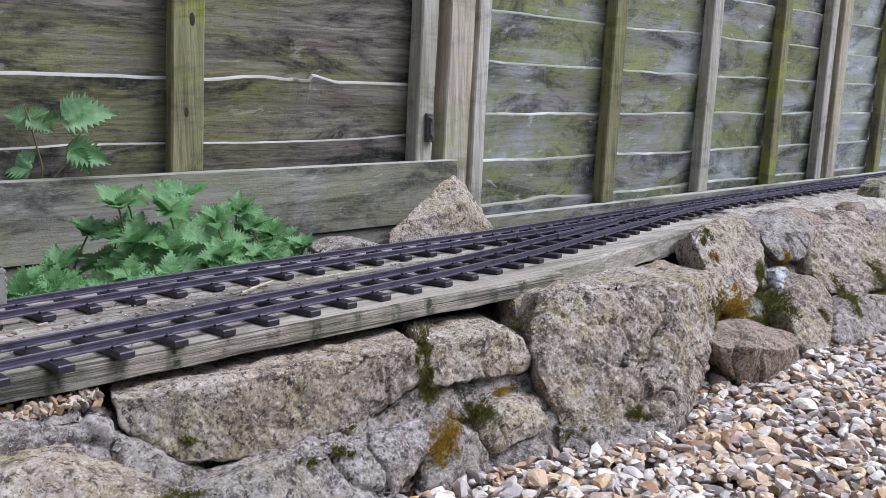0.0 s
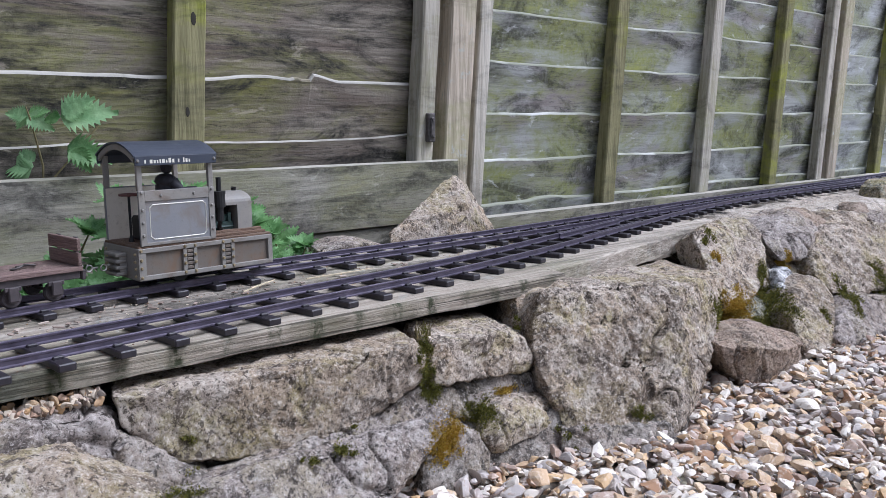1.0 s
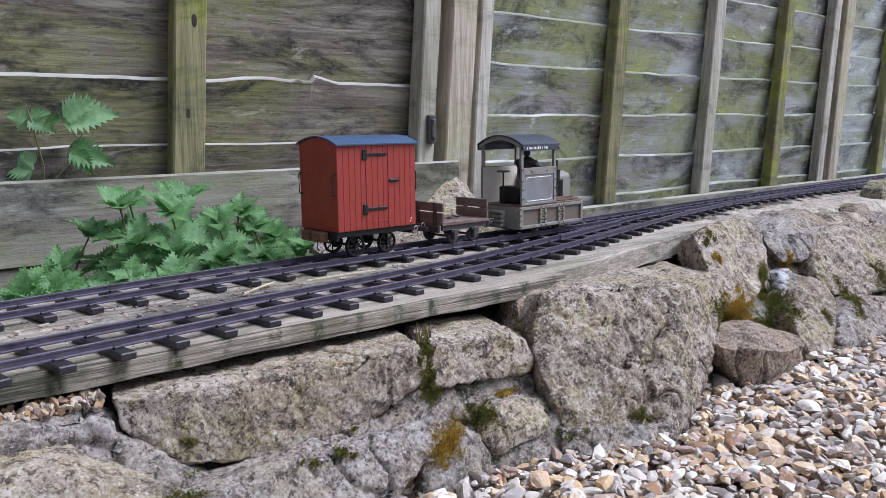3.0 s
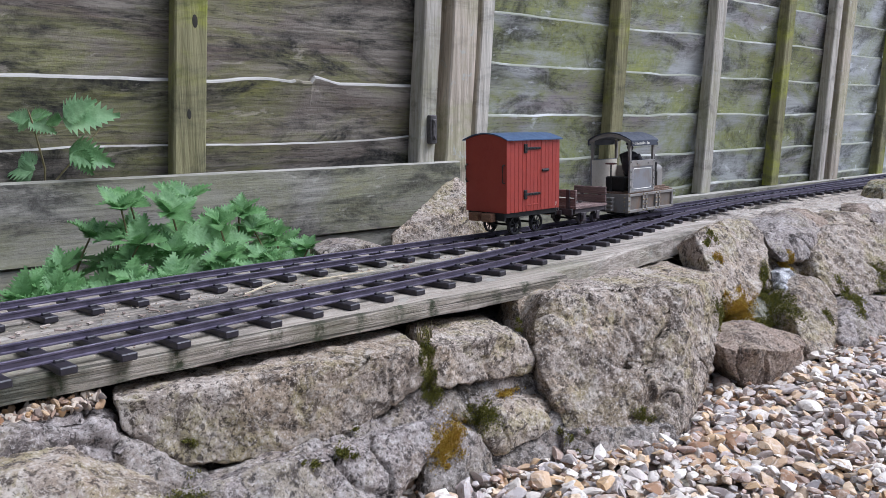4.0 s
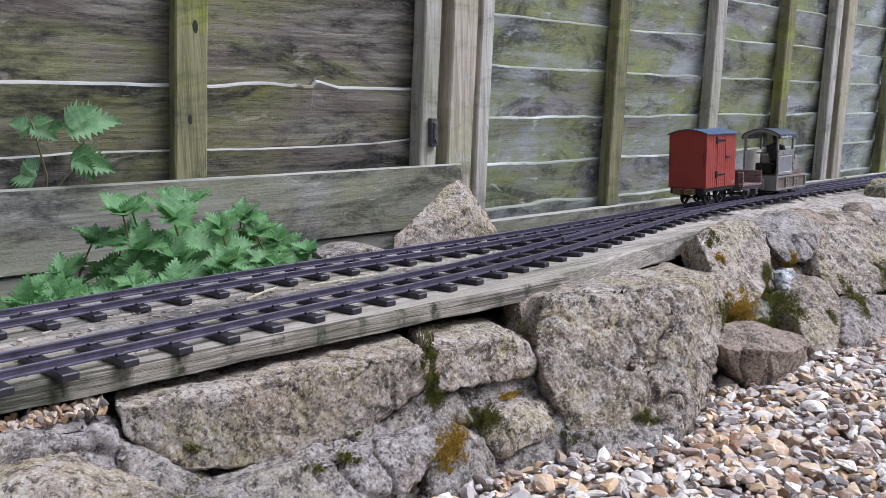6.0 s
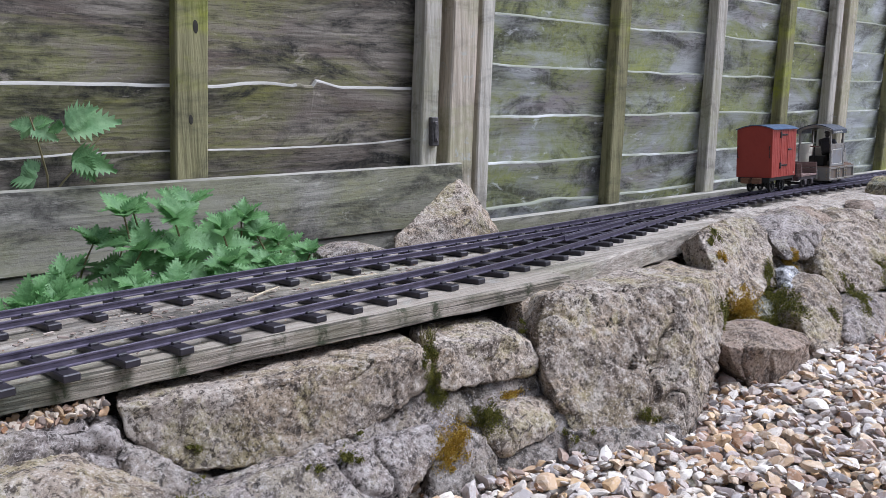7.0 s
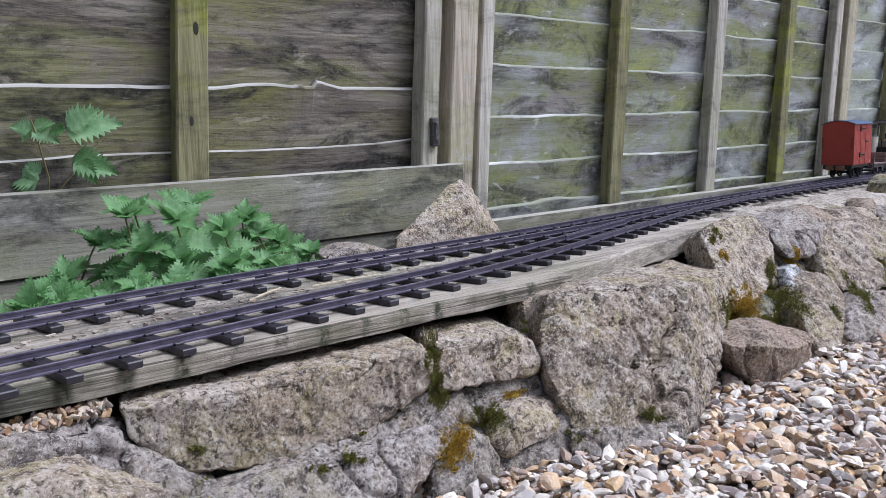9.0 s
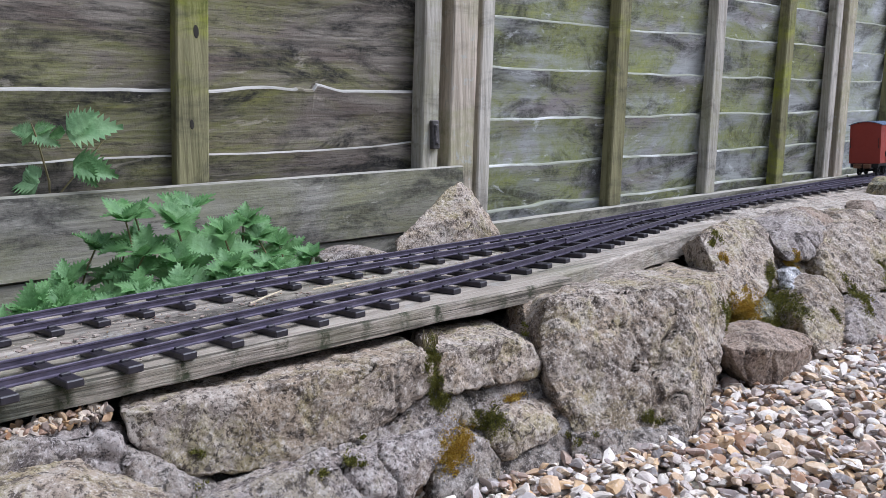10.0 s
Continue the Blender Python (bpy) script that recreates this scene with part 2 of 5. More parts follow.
def gravel_stuff(name, rusty=0.0):
    m, nt, b = start(name, 0.72)
    r = island(nt)
    v = coords(nt, False)
    tone = ramp(nt, r, [(0.0, (0.63, 0.575, 0.51)), (0.12, (0.52, 0.37, 0.235)), (0.22, (0.44, 0.40, 0.385)), (0.34, (0.62, 0.48, 0.33)), (0.44, (0.70, 0.65, 0.59)), (0.52, (0.37, 0.31, 0.29)), (0.58, (0.33, 0.19, 0.105)),
                        (0.64, (0.50, 0.44, 0.405)), (0.72, (0.39, 0.29, 0.235)), (0.79, (0.58, 0.40, 0.22)), (0.86, (0.76, 0.71, 0.64)), (0.94, (0.46, 0.33, 0.27)), (0.975, (0.20, 0.18, 0.175))], True)
    cloud = grain(nt, v, 120, 6, 0.65, 0.8)
    col = mixc(nt, ramp(nt, cloud, [(0.50, 0.0), (0.66, 0.1 if rusty else 0.5)]), tone, (0.78, 0.74, 0.68))
    col = mixc(nt, ramp(nt, grain(nt, v, 190, 5, 0.6), [(0.54, 0.0), (0.66, 0.6)]), col, (0.27, 0.18, 0.11))
    col = mixc(nt, 1.0, col, (1.0, 0.975, 0.94), "MULTIPLY")
    if rusty:
        col = mixc(nt, rusty, col, (0.56, 0.45, 0.30), "MULTIPLY")
    nt.links.new(col, b.inputs["Base Color"])
    relief(nt, b, cloud, 0.3, 0.002)
    return m


def ground_stuff(name):
    m, nt, b = start(name, 0.9)
    v = coords(nt, False)
    d, c = cells(nt, v, 75)
    col = mixc(nt, 0.55, c, (0.5, 0.5, 0.5), "SATURATION")
    col = mixc(nt, 0.8, col, (0.46, 0.385, 0.30))
    col = mixc(nt, ramp(nt, d, [(0.25, 0.0), (0.65, 0.9)]), col, (0.06, 0.045, 0.03))
    nt.links.new(col, b.inputs["Base Color"])
    relief(nt, b, d, 0.6, 0.01)
    return m


def soil(name, a, c, scale=40.0):
    m, nt, b = start(name, 0.95)
    v = coords(nt, False)
    n = grain(nt, v, scale, 9, 0.7, 0.4)
    n2 = grain(nt, v, scale * 5, 6, 0.7)
    col = ramp(nt, n, [(0.35, a), (0.65, c)])
    col = mixc(nt, ramp(nt, n2, [(0.58, 0.0), (0.68, 0.8)]), col, tuple(min(1, q * 1.7) for q in c))
    nt.links.new(col, b.inputs["Base Color"])
    relief(nt, b, mixc(nt, 0.5, n, n2), 0.9, 0.005)
    return m


def leafy(name, base, tip, trans=0.25):
    m, nt, b = start(name, 0.5)
    v = coords(nt, True)
    n = grain(nt, v, 2.5, 5, 0.6)
    col = ramp(nt, n, [(0.3, base), (0.7, tip)])
    col = mixc(nt, ramp(nt, chance(nt), [(0.0, 0.0), (1.0, 0.6)]), col, tuple(0.5 * (p + q) for p, q in zip(base, tip)))
    nt.links.new(col, b.inputs["Base Color"])
    b.inputs["Subsurface Weight"].default_value = 0.0
    t = nt.nodes.new("ShaderNodeBsdfTranslucent")
    nt.links.new(col, t.inputs["Color"])
    x = nt.nodes.new("ShaderNodeMixShader")
    x.inputs[0].default_value = trans
    nt.links.new(b.outputs[0], x.inputs[1])
    nt.links.new(t.outputs[0], x.inputs[2])
    nt.links.new(x.outputs[0], nt.nodes["Material Output"].inputs["Surface"])
    relief(nt, b, grain(nt, v, 9, 4, 0.6), 0.3, 0.004)
    return m


def mossy(name, a, c, e):
    m, nt, b = start(name, 0.95)
    nt.links.new(ramp(nt, island(nt), [(0.0, a), (0.6, c), (1.0, e)]), b.inputs["Base Color"])
    return m


M_FENCE = board_wood("fence_boards", (0.37, 0.325, 0.265), (0.118, 0.099, 0.078), (0.148, 0.107, 0.086), (0.205, 0.205, 0.065), 0.85, 1.0, 0.45, 0.0, 0.8, (0.46, 1, 1.7), 0.6)
M_FENCE_GREY = board_wood("grey_fence_boards", (0.50, 0.505, 0.495), (0.30, 0.30, 0.275), (0.25, 0.20, 0.19), (0.25, 0.27, 0.09), 0.95, 0.8, 0.6, 0.14, 0.35, (0.5, 1, 1.3), 0.0)
# the far panel's pale bluish haze is put into its board colours
M_FENCE_FAR = board_wood("hazy_fence_boards", (0.62, 0.64, 0.65), (0.40, 0.405, 0.40), (0.29, 0.255, 0.25), (0.28, 0.30, 0.14), 0.7, 0.65, 0.6, 0.14, 0.35, (0.5, 1, 1.3), 0.0)
M_BATTEN_GREEN = wood("batten_green", (0.34, 0.31, 0.16), (0.16, 0.145, 0.065), "z", (0.30, 0.32, 0.032), 1.0, 0.6, 0.7)
M_BATTEN_GREY = wood("batten_grey", (0.66, 0.615, 0.535), (0.36, 0.32, 0.255), "z", (0.28, 0.28, 0.13), 0.5, 0.45, 0.7, 0.4)
M_POST = wood("post_wood", (0.74, 0.65, 0.52), (0.42, 0.35, 0.265), "z", (0.33, 0.32, 0.16), 0.6, 0.45, 0.7, 0.9)
# edge colours paler than the boards, a painted highlight from the sky
M_EDGE = edge_wood("skylit_board_edge", (0.45, 0.425, 0.38), (0.19, 0.175, 0.14), 0.30)
M_EDGE_DULL = edge_wood("dull_skylit_edge", (0.40, 0.375, 0.32), (0.20, 0.19, 0.145), 0.38)
M_EDGE_GREY = edge_wood("grey_skylit_edge", (0.55, 0.545, 0.525), (0.25, 0.255, 0.19), 0.51)
M_GRAVELBOARD = board_wood("gravel_board_wood", (0.42, 0.395, 0.33), (0.21, 0.195, 0.155), (0.165, 0.142, 0.115), (0.21, 0.21, 0.095), 0.6, 0.8, 0.4, 0.0, 0.7, (0.5, 1, 1.5), 0.3)
M_BED = wood("trackbed_wood", (0.60, 0.53, 0.45), (0.25, 0.21, 0.165), "x", (0.19, 0.19, 0.10), 0.45, 0.9, 1.6, 0.4)
M_BED_FRONT = plank_wood("front_plank_wood", (0.58, 0.505, 0.415), (0.27, 0.225, 0.175), 0.1975, 0.0425, 0.5945)
M_STONE = rock("sandstone", (0.45, 0.375, 0.305), (0.140, 0.102, 0.074), 0.50, 0.55, (0.52, 0.46, 0.39), (0.335, 0.245, 0.150))
M_STONE_B = rock("grey_sandstone", (0.37, 0.318, 0.288), (0.128, 0.10, 0.084), 0.45, 0.28, (0.47, 0.425, 0.385), (0.27, 0.207, 0.158))
M_STONE_RED = rock("brown_rock", (0.34, 0.262, 0.20), (0.165, 0.120, 0.088), 0.22, 0.15, (0.44, 0.37, 0.305), (0.27, 0.185, 0.13))
M_STONE_DARK = rock("mossy_rock", (0.20, 0.19, 0.13), (0.085, 0.08, 0.048), 0.25, 0.8)
M_STONE_PALE = rock("white_grey_stone", (0.50, 0.49, 0.48), (0.22, 0.215, 0.215), 0.5, 0.0, (0.74, 0.73, 0.72), (0.5, 0.48, 0.46))
M_MORTAR = rock("mortar", (0.33, 0.285, 0.245), (0.12, 0.10, 0.082), 0.4, 0.2, (0.44, 0.40, 0.36), (0.24, 0.185, 0.145))
M_BEDCEMENT = rock("cement_bed", (0.50, 0.435, 0.37), (0.27, 0.225, 0.18), 0.45, 0.1, (0.66, 0.61, 0.54), (0.46, 0.37, 0.29))
M_SOIL = soil("dark_soil", (0.05, 0.04, 0.028), (0.13, 0.105, 0.075))
M_GRAVEL = gravel_stuff("flint_gravel")
M_GRAVEL_RUSTY = gravel_stuff("rusty_flint", 0.55)
M_GROUND = ground_stuff("gravel_ground")
M_SLEEPER = plain("sleeper_plastic", (0.023, 0.019, 0.024), 0.46, 0.0, 0.35, 120)
# the rails' bluish-purple sheen is put into the steel's base colour
M_RAIL = plain("rail_steel", (0.105, 0.090, 0.125), 0.30, 0.4, 0.3, 80)
M_LEAF = leafy("nettle_leaf", (0.055, 0.17, 0.036), (0.27, 0.46, 0.185), 0.36)
M_LEAF_PALE = leafy("pale_nettle_leaf", (0.17, 0.34, 0.14), (0.36, 0.54, 0.27), 0.34)
M_STEM = plain("plant_stem", (0.17, 0.14, 0.06), 0.7)
M_MOSS = mossy("green_moss", (0.055, 0.060, 0.012), (0.15, 0.145, 0.026), (0.31, 0.28, 0.05))
M_MOSS_ORANGE = mossy("orange_moss", (0.19, 0.13, 0.015), (0.44, 0.26, 0.03), (0.58, 0.46, 0.08))
M_STRAW = plain("dry_straw", (0.56, 0.47, 0.32), 0.7)
M_FLAKE = mossy("rotten_wood_flakes", (0.20, 0.15, 0.12), (0.36, 0.28, 0.23), (0.48, 0.40, 0.33))
M_KNOT = plain("dark_knot", (0.030, 0.026, 0.018), 0.9)
M_IRON = plain("rusty_iron", (0.10, 0.09, 0.085), 0.65, 0.4, 0.4, 150)
M_BLACK = plain("black_iron", (0.010, 0.0095, 0.0095), 0.55, 0.1, 0.4, 200)
M_RED = paint("red_oxide_paint", (0.305, 0.037, 0.022), (0.26, 0.031, 0.022), 0.5, (0.10, 0.02, 0.015), 0.4)
# both roofs carry the reflected sky's blue in their base colours
M_ROOF_BLUE = paint("sky_tinted_roof", (0.046, 0.085, 0.165), (0.07, 0.105, 0.17), 0.42, (0.04, 0.045, 0.055), 0.4)
M_ROOF_DARK = paint("dark_grey_roof", (0.038, 0.045, 0.065), (0.06, 0.067, 0.085), 0.45, (0.02, 0.02, 0.025), 0.4)
M_LOCO = paint("dusty_grey_paint", (0.225, 0.21, 0.19), (0.29, 0.262, 0.222), 0.6, (0.075, 0.065, 0.05), 0.5, 60, (0.15, 0.105, 0.075))
M_LOCO_PANEL = paint("blue_grey_paint", (0.205, 0.205, 0.215), (0.25, 0.24, 0.232), 0.55, (0.10, 0.085, 0.07), 0.45, 45, (0.18, 0.14, 0.11))
M_LOCO_RUST = paint("rusty_recess_paint", (0.145, 0.125, 0.105), (0.17, 0.12, 0.08), 0.65, (0.07, 0.05, 0.035), 0.6, 60, (0.17, 0.095, 0.05))
M_CREAM = paint("cream_sheet", (0.74, 0.67, 0.55), (0.60, 0.52, 0.39), 0.6, (0.25, 0.17, 0.10), 0.5)
M_LINING = plain("cream_lining", (0.72, 0.69, 0.60), 0.6, 0, 0.1)
M_TIMBER = wood("wagon_timber", (0.34, 0.235, 0.205), (0.19, 0.125, 0.11), "x", (0.3, 0.25, 0.2), 0.2, 0.2, 8.0)
M_TIMBER_Y = wood("end_board_timber", (0.34, 0.235, 0.205), (0.19, 0.125, 0.11), "y", (0.3, 0.25, 0.2), 0.2, 0.2, 8.0)
M_DECK = wood("deck_timber", (0.27, 0.17, 0.11), (0.15, 0.09, 0.06), "x", (0.3, 0.25, 0.2), 0.2, 0.2, 8.0)
M_BLOCK = wood("buffer_timber", (0.30, 0.15, 0.08), (0.18, 0.085, 0.045), "y", (0.3, 0.25, 0.2), 0.1, 0.1, 8.0)
M_FRAME = plain("brown_black_frame", (0.060, 0.048, 0.050), 0.65, 0.0, 0.3, 150)
M_ENGINE = plain("dark_green_engine", (0.030, 0.055, 0.048), 0.45, 0.1, 0.4, 150)
M_FIGURE = plain("navy_figure", (0.026, 0.024, 0.030), 0.65, 0, 0.4, 300)
M_BRASS = plain("bolt_brass", (0.34, 0.27, 0.16), 0.4, 0.5, 0.3, 300)
M_STEEL = plain("bright_link", (0.50, 0.48, 0.45), 0.35, 0.8, 0.2, 300)
M_REDBROWN = plain("red_brown_wheel", (0.15, 0.055, 0.045), 0.5)


# ---- mesh tools ----
def part(name, bm, material, parent=None, label=""):
    me = bpy.data.meshes.new(name)
    bm.to_mesh(me)
    bm.free()
    me.materials.append(material)
    ob = new(name, me)
    if parent:
        ob.parent = parent
    if label:
        ob["label"] = label
    return ob


def again(name, mesh, parent=None, m=None):
    """One more object on a mesh that is there already."""
    ob = new(name, mesh)
    if parent:
        ob.parent = parent
    if m is not None:
        ob.matrix_basis = m
    return ob


def smooth(ob):
    ob.data.polygons.foreach_set("use_smooth", [True] * len(ob.data.polygons))
    return ob


def box(bm, x0, x1, y0, y1, z0, z1, bevel=0.0, m=None):
    made = bmesh.ops.create_cube(bm, size=1)["verts"]
    for v in made:
        v.co = Vector(((x0 + x1) / 2 + v.co.x * (x1 - x0), (y0 + y1) / 2 + v.co.y * (y1 - y0), (z0 + z1) / 2 + v.co.z * (z1 - z0)))
        if m is not None:
            v.co = m @ v.co
    if bevel:
        edges = list({e for v in made for e in v.link_edges})
        bmesh.ops.bevel(bm, geom=edges, offset=bevel, segments=1, affect="EDGES")
    return bm


def rod(bm, a, b, r, n=10, r2=None):
    a, b = Vector(a), Vector(b)
    q = (b - a).to_track_quat("Z", "Y").to_matrix().to_4x4()
    bmesh.ops.create_cone(bm, cap_ends=True, segments=n, radius1=r, radius2=r if r2 is None else r2, depth=(b - a).length, matrix=Matrix.Translation((a + b) / 2) @ q)
    return bm


def tube(bm, pts, r, n=6, ends=True):
    """A round bar along points."""
    rings = []
    for i, p in enumerate(pts):
        p = Vector(p)
        d = (Vector(pts[min(i + 1, len(pts) - 1)]) - Vector(pts[max(i - 1, 0)])).normalized()
        q = d.to_track_quat("Z", "Y")
        rr = r[i] if isinstance(r, (list, tuple)) else r
        rings.append([bm.verts.new(p + q @ Vector((rr * math.cos(2 * math.pi * k / n), rr * math.sin(2 * math.pi * k / n), 0))) for k in range(n)])
    for a, b in zip(rings, rings[1:]):
        for k in range(n):
            bm.faces.new((a[k], a[(k + 1) % n], b[(k + 1) % n], b[k]))
    if ends:
        bm.faces.new(rings[0][::-1])
        bm.faces.new(rings[-1])
    return bm


def ring(bm, centre, normal, big, r, n=16, k=6):
    q = Vector(normal).to_track_quat("Z", "Y")
    grid = []
    for i in range(n):
        a = 2 * math.pi * i / n
        row = []
        for j in range(k):
            c = 2 * math.pi * j / k
            row.append(bm.verts.new(Vector(centre) + q @ Vector(((big + r * math.cos(c)) * math.cos(a), (big + r * math.cos(c)) * math.sin(a), r * math.sin(c)))))
        grid.append(row)
    for i in range(n):
        for j in range(k):
            bm.faces.new((grid[i][j], grid[(i + 1) % n][j], grid[(i + 1) % n][(j + 1) % k], grid[i][(j + 1) % k]))
    return bm


def glide(xs, ys):
    """A smooth curve through knots."""
    xs, ys = np.array(xs, float), np.array(ys, float)
    k = np.gradient(ys, xs)

    def at(x):
        i = int(min(max(np.searchsorted(xs, x) - 1, 0), len(xs) - 2))
        h = xs[i + 1] - xs[i]
        u = (x - xs[i]) / h
        if x < xs[0]:
            return float(ys[0] + k[0] * (x - xs[0]))
        if x > xs[-1]:
            return float(ys[-1] + k[-1] * (x - xs[-1]))
        return float((2 * u**3 - 3 * u**2 + 1) * ys[i] + (u**3 - 2 * u**2 + u) * h * k[i] + (3 * u**2 - 2 * u**3) * ys[i + 1] + (u**3 - u**2) * h * k[i + 1])
    return at


RAIL_TOP = 0.156
SLEEPER_TOP = 0.1490
BED_TOP = 0.1432
far_line = glide((-1.2, -0.4, 0.0, 0.165, 0.3, 0.462, 0.667, 0.82, 0.97, 1.25, 1.65, 1.9, 2.2, 2.6, 3.2),
                 (0.58, 0.70, 0.757, 0.780, 0.797, 0.809, 0.815, 0.820, 0.831, 0.857, 0.884, 0.898, 0.915, 0.938, 0.97))
near_line = glide((-1.2, -0.4, 0.0, 0.128, 0.231, 0.368, 0.541, 0.70, 0.85, 1.03, 1.2, 1.4, 1.6, 1.75, 1.95, 2.2, 2.6, 3.2),
                  (0.50, 0.565, 0.605, 0.618, 0.629, 0.645, 0.663, 0.690, 0.725, 0.770, 0.812, 0.850, 0.872, 0.878, 0.878, 0.876, 0.875, 0.88))


def heading(line, x):
    return math.atan2(line(x + 0.004) - line(x - 0.004), 0.008)


# ---- the ground ----
def sheet(name, x0, x1, nx, y0, y1, ny, height, material):
    bm = bmesh.new()
    g = [[bm.verts.new((x0 + (x1 - x0) * i / nx, y0 + (y1 - y0) * j / ny, height(x0 + (x1 - x0) * i / nx, y0 + (y1 - y0) * j / ny))) for j in range(ny + 1)] for i in range(nx + 1)]
    for i in range(nx):
        for j in range(ny):
            bm.faces.new((g[i][j], g[i + 1][j], g[i + 1][j + 1], g[i][j + 1]))
    return smooth(part(name, bm, material))


def fbm(x, y, z, s, o=4):
    return noise.fractal(Vector((x * s, y * s, z * s)), 0.8, 2.1, o)


def soil_z(x, y):
    return 0.118 + 0.010 * fbm(x, y, 0, 9) - 0.05 * min(max((y - 0.90) / 0.12, 0.0), 1.0) - (0.02 if x > 1.0 else 0.0)


tagged(sheet("ground", -60, 60, 2, -60, 60, 2, lambda x, y: -0.012, M_GROUND), "flint gravel ground beside the wall", "ground", kind="structure")
tagged(sheet("soil_bed", -0.8, 4.6, 150, 0.66, 1.42, 30, soil_z, M_SOIL), "dark soil behind the track", "soil", kind="structure")
tagged(sheet("cement_bed", 1.12, 4.2, 190, 0.655, 1.02, 34, lambda x, y: 0.135 + 0.007 * fbm(x, y, 1, 12) + 0.003 * fbm(x, y, 6, 45) - 0.6 * max(0.0, 0.72 - y) - 0.5 * max(0.0, y - 0.97) - 0.3 * max(0.0, 1.2 - x), M_BEDCEMENT), "pale cement bed under the track", "cement bed", kind="structure")


# ---- stones ----
def hewn(corners, depth, seed, rough=1.0, fine=0.0030, sink=0.90, drop=0.0, proud=(), soft=1):
    """A split block: its front corners, carried back into the wall, hulled, cut fine and worn."""
    bm = bmesh.new()
    pts = [Vector(p) for p in corners]
    mid = sum(pts, Vector()) / len(pts)
    for p in pts:
        bm.verts.new(p)
        q = mid + (p - mid) * sink
        bm.verts.new(q + Vector((0.35 * depth, depth, -drop)))
        bm.verts.new(mid + (p - mid) * 0.90 + Vector((0.0, -0.004, 0.0)))
    for p in proud:
        bm.verts.new(p)
    bmesh.ops.convex_hull(bm, input=list(bm.verts))
    loose = [v for v in bm.verts if not v.link_faces]
    bmesh.ops.delete(bm, geom=loose, context="VERTS")
    for _ in range(8):
        long = [e for e in bm.edges if e.calc_length() > (fine if min(v.co.y for v in e.verts) < mid.y + 0.06 else fine * 5)]
        if not long:
            break
        bmesh.ops.subdivide_edges(bm, edges=long, cuts=1)
        bmesh.ops.triangulate(bm, faces=[f for f in bm.faces if len(f.verts) > 3])
    for _ in range(soft):
        bmesh.ops.smooth_vert(bm, verts=bm.verts, factor=0.5, use_axis_x=True, use_axis_y=True, use_axis_z=True)
    bm.normal_update()
    moved = []
    o = Vector((seed * 3.1, seed * 1.7, seed * 0.9))
    for v in bm.verts:
        s = v.co + o
        s2 = s + 0.012 * noise.noise_vector(s * 30)
        d = 0.0034 * noise.fractal(s * 14, 0.9, 2.0, 3)
        d += 0.0030 * (noise.voronoi(s2 * 26)[0][0] - 0.45)
        d += 0.0022 * noise.fractal(s * 70, 0.55, 2.1, 4)
        d -= 0.0085 * max(0.0, noise.noise(s2 * 55) - 0.34) ** 1.2
        crack = abs(noise.noise(Vector((s2.x * 17, s2.y * 17, s2.z * 9))))
        d -= 0.007 * max(0.0, 1 - crack / 0.035) * max(0.0, min(1.0, 0.3 + 2 * noise.noise(s * 8)))
        moved.append(v.co + v.normal * d * rough)
    for v, p in zip(bm.verts, moved):
        v.co = p
    return bm


STONES = []


def wall_stone(corners, depth, seed, material, label, name="stone", cat="stone", group="stones of the rubble wall", **more):
    ob = smooth(part(name, hewn(corners, depth, seed, **more), material))
    if cat == "stone":
        STONES.append(ob)
    return tagged(ob, label, cat, group)


wall_stone([(0.060, 0.579, 0.122), (0.136, 0.577, 0.115), (0.168, 0.575, 0.112), (0.185, 0.572, 0.105), (0.186, 0.567, 0.094), (0.189, 0.562, 0.081), (0.179, 0.556, 0.068), (0.159, 0.558, 0.060), (0.05, 0.566, 0.07)],
           0.03, 1, M_STONE_B, "grey lichen-covered stone at the end of the wall", sink=0.97)
wall_stone([(0.05, 0.533, 0.106), (0.110, 0.531, 0.103), (0.134, 0.528, 0.098), (0.150, 0.522, 0.088), (0.163, 0.517, 0.078), (0.194, 0.508, 0.065), (0.191, 0.490, 0.010), (0.05, 0.50, 0.02)],
           0.05, 2, M_STONE, "low rounded buff stone on the gravel", soft=9, rough=0.8)
wall_stone([(0.186, 0.570, 0.098), (0.205, 0.558, 0.072), (0.250, 0.552, 0.046), (0.250, 0.536, 0.015), (0.166, 0.540, 0.030), (0.184, 0.560, 0.084)], 0.03, 27, M_MORTAR, "small grey stone wedged beside the slab")
wall_stone([(0.187, 0.577, 0.119), (0.227, 0.570, 0.113), (0.268, 0.564, 0.109), (0.304, 0.559, 0.106), (0.342, 0.554, 0.110), (0.389, 0.547, 0.111), (0.438, 0.542, 0.119), (0.443, 0.539, 0.102), (0.439, 0.538, 0.086), (0.412, 0.540, 0.075), (0.383, 0.542, 0.061), (0.336, 0.547, 0.049), (0.280, 0.555, 0.050), (0.215, 0.566, 0.063), (0.207, 0.568, 0.070), (0.190, 0.574, 0.098)],
           0.09, 3, M_STONE, "long flat-topped buff sandstone slab with lichen", sink=1.0, drop=0.007, fine=0.0027, rough=0.8)
wall_stone([(0.225, 0.552, 0.048), (0.300, 0.545, 0.051), (0.376, 0.540, 0.059), (0.416, 0.546, 0.070), (0.453, 0.549, 0.077), (0.480, 0.544, 0.067), (0.460, 0.528, 0.039), (0.369, 0.528, 0.035), (0.225, 0.530, 0.020)],
           0.04, 28, M_STONE_B, "thin layered grey stone between two slabs", drop=0.01)
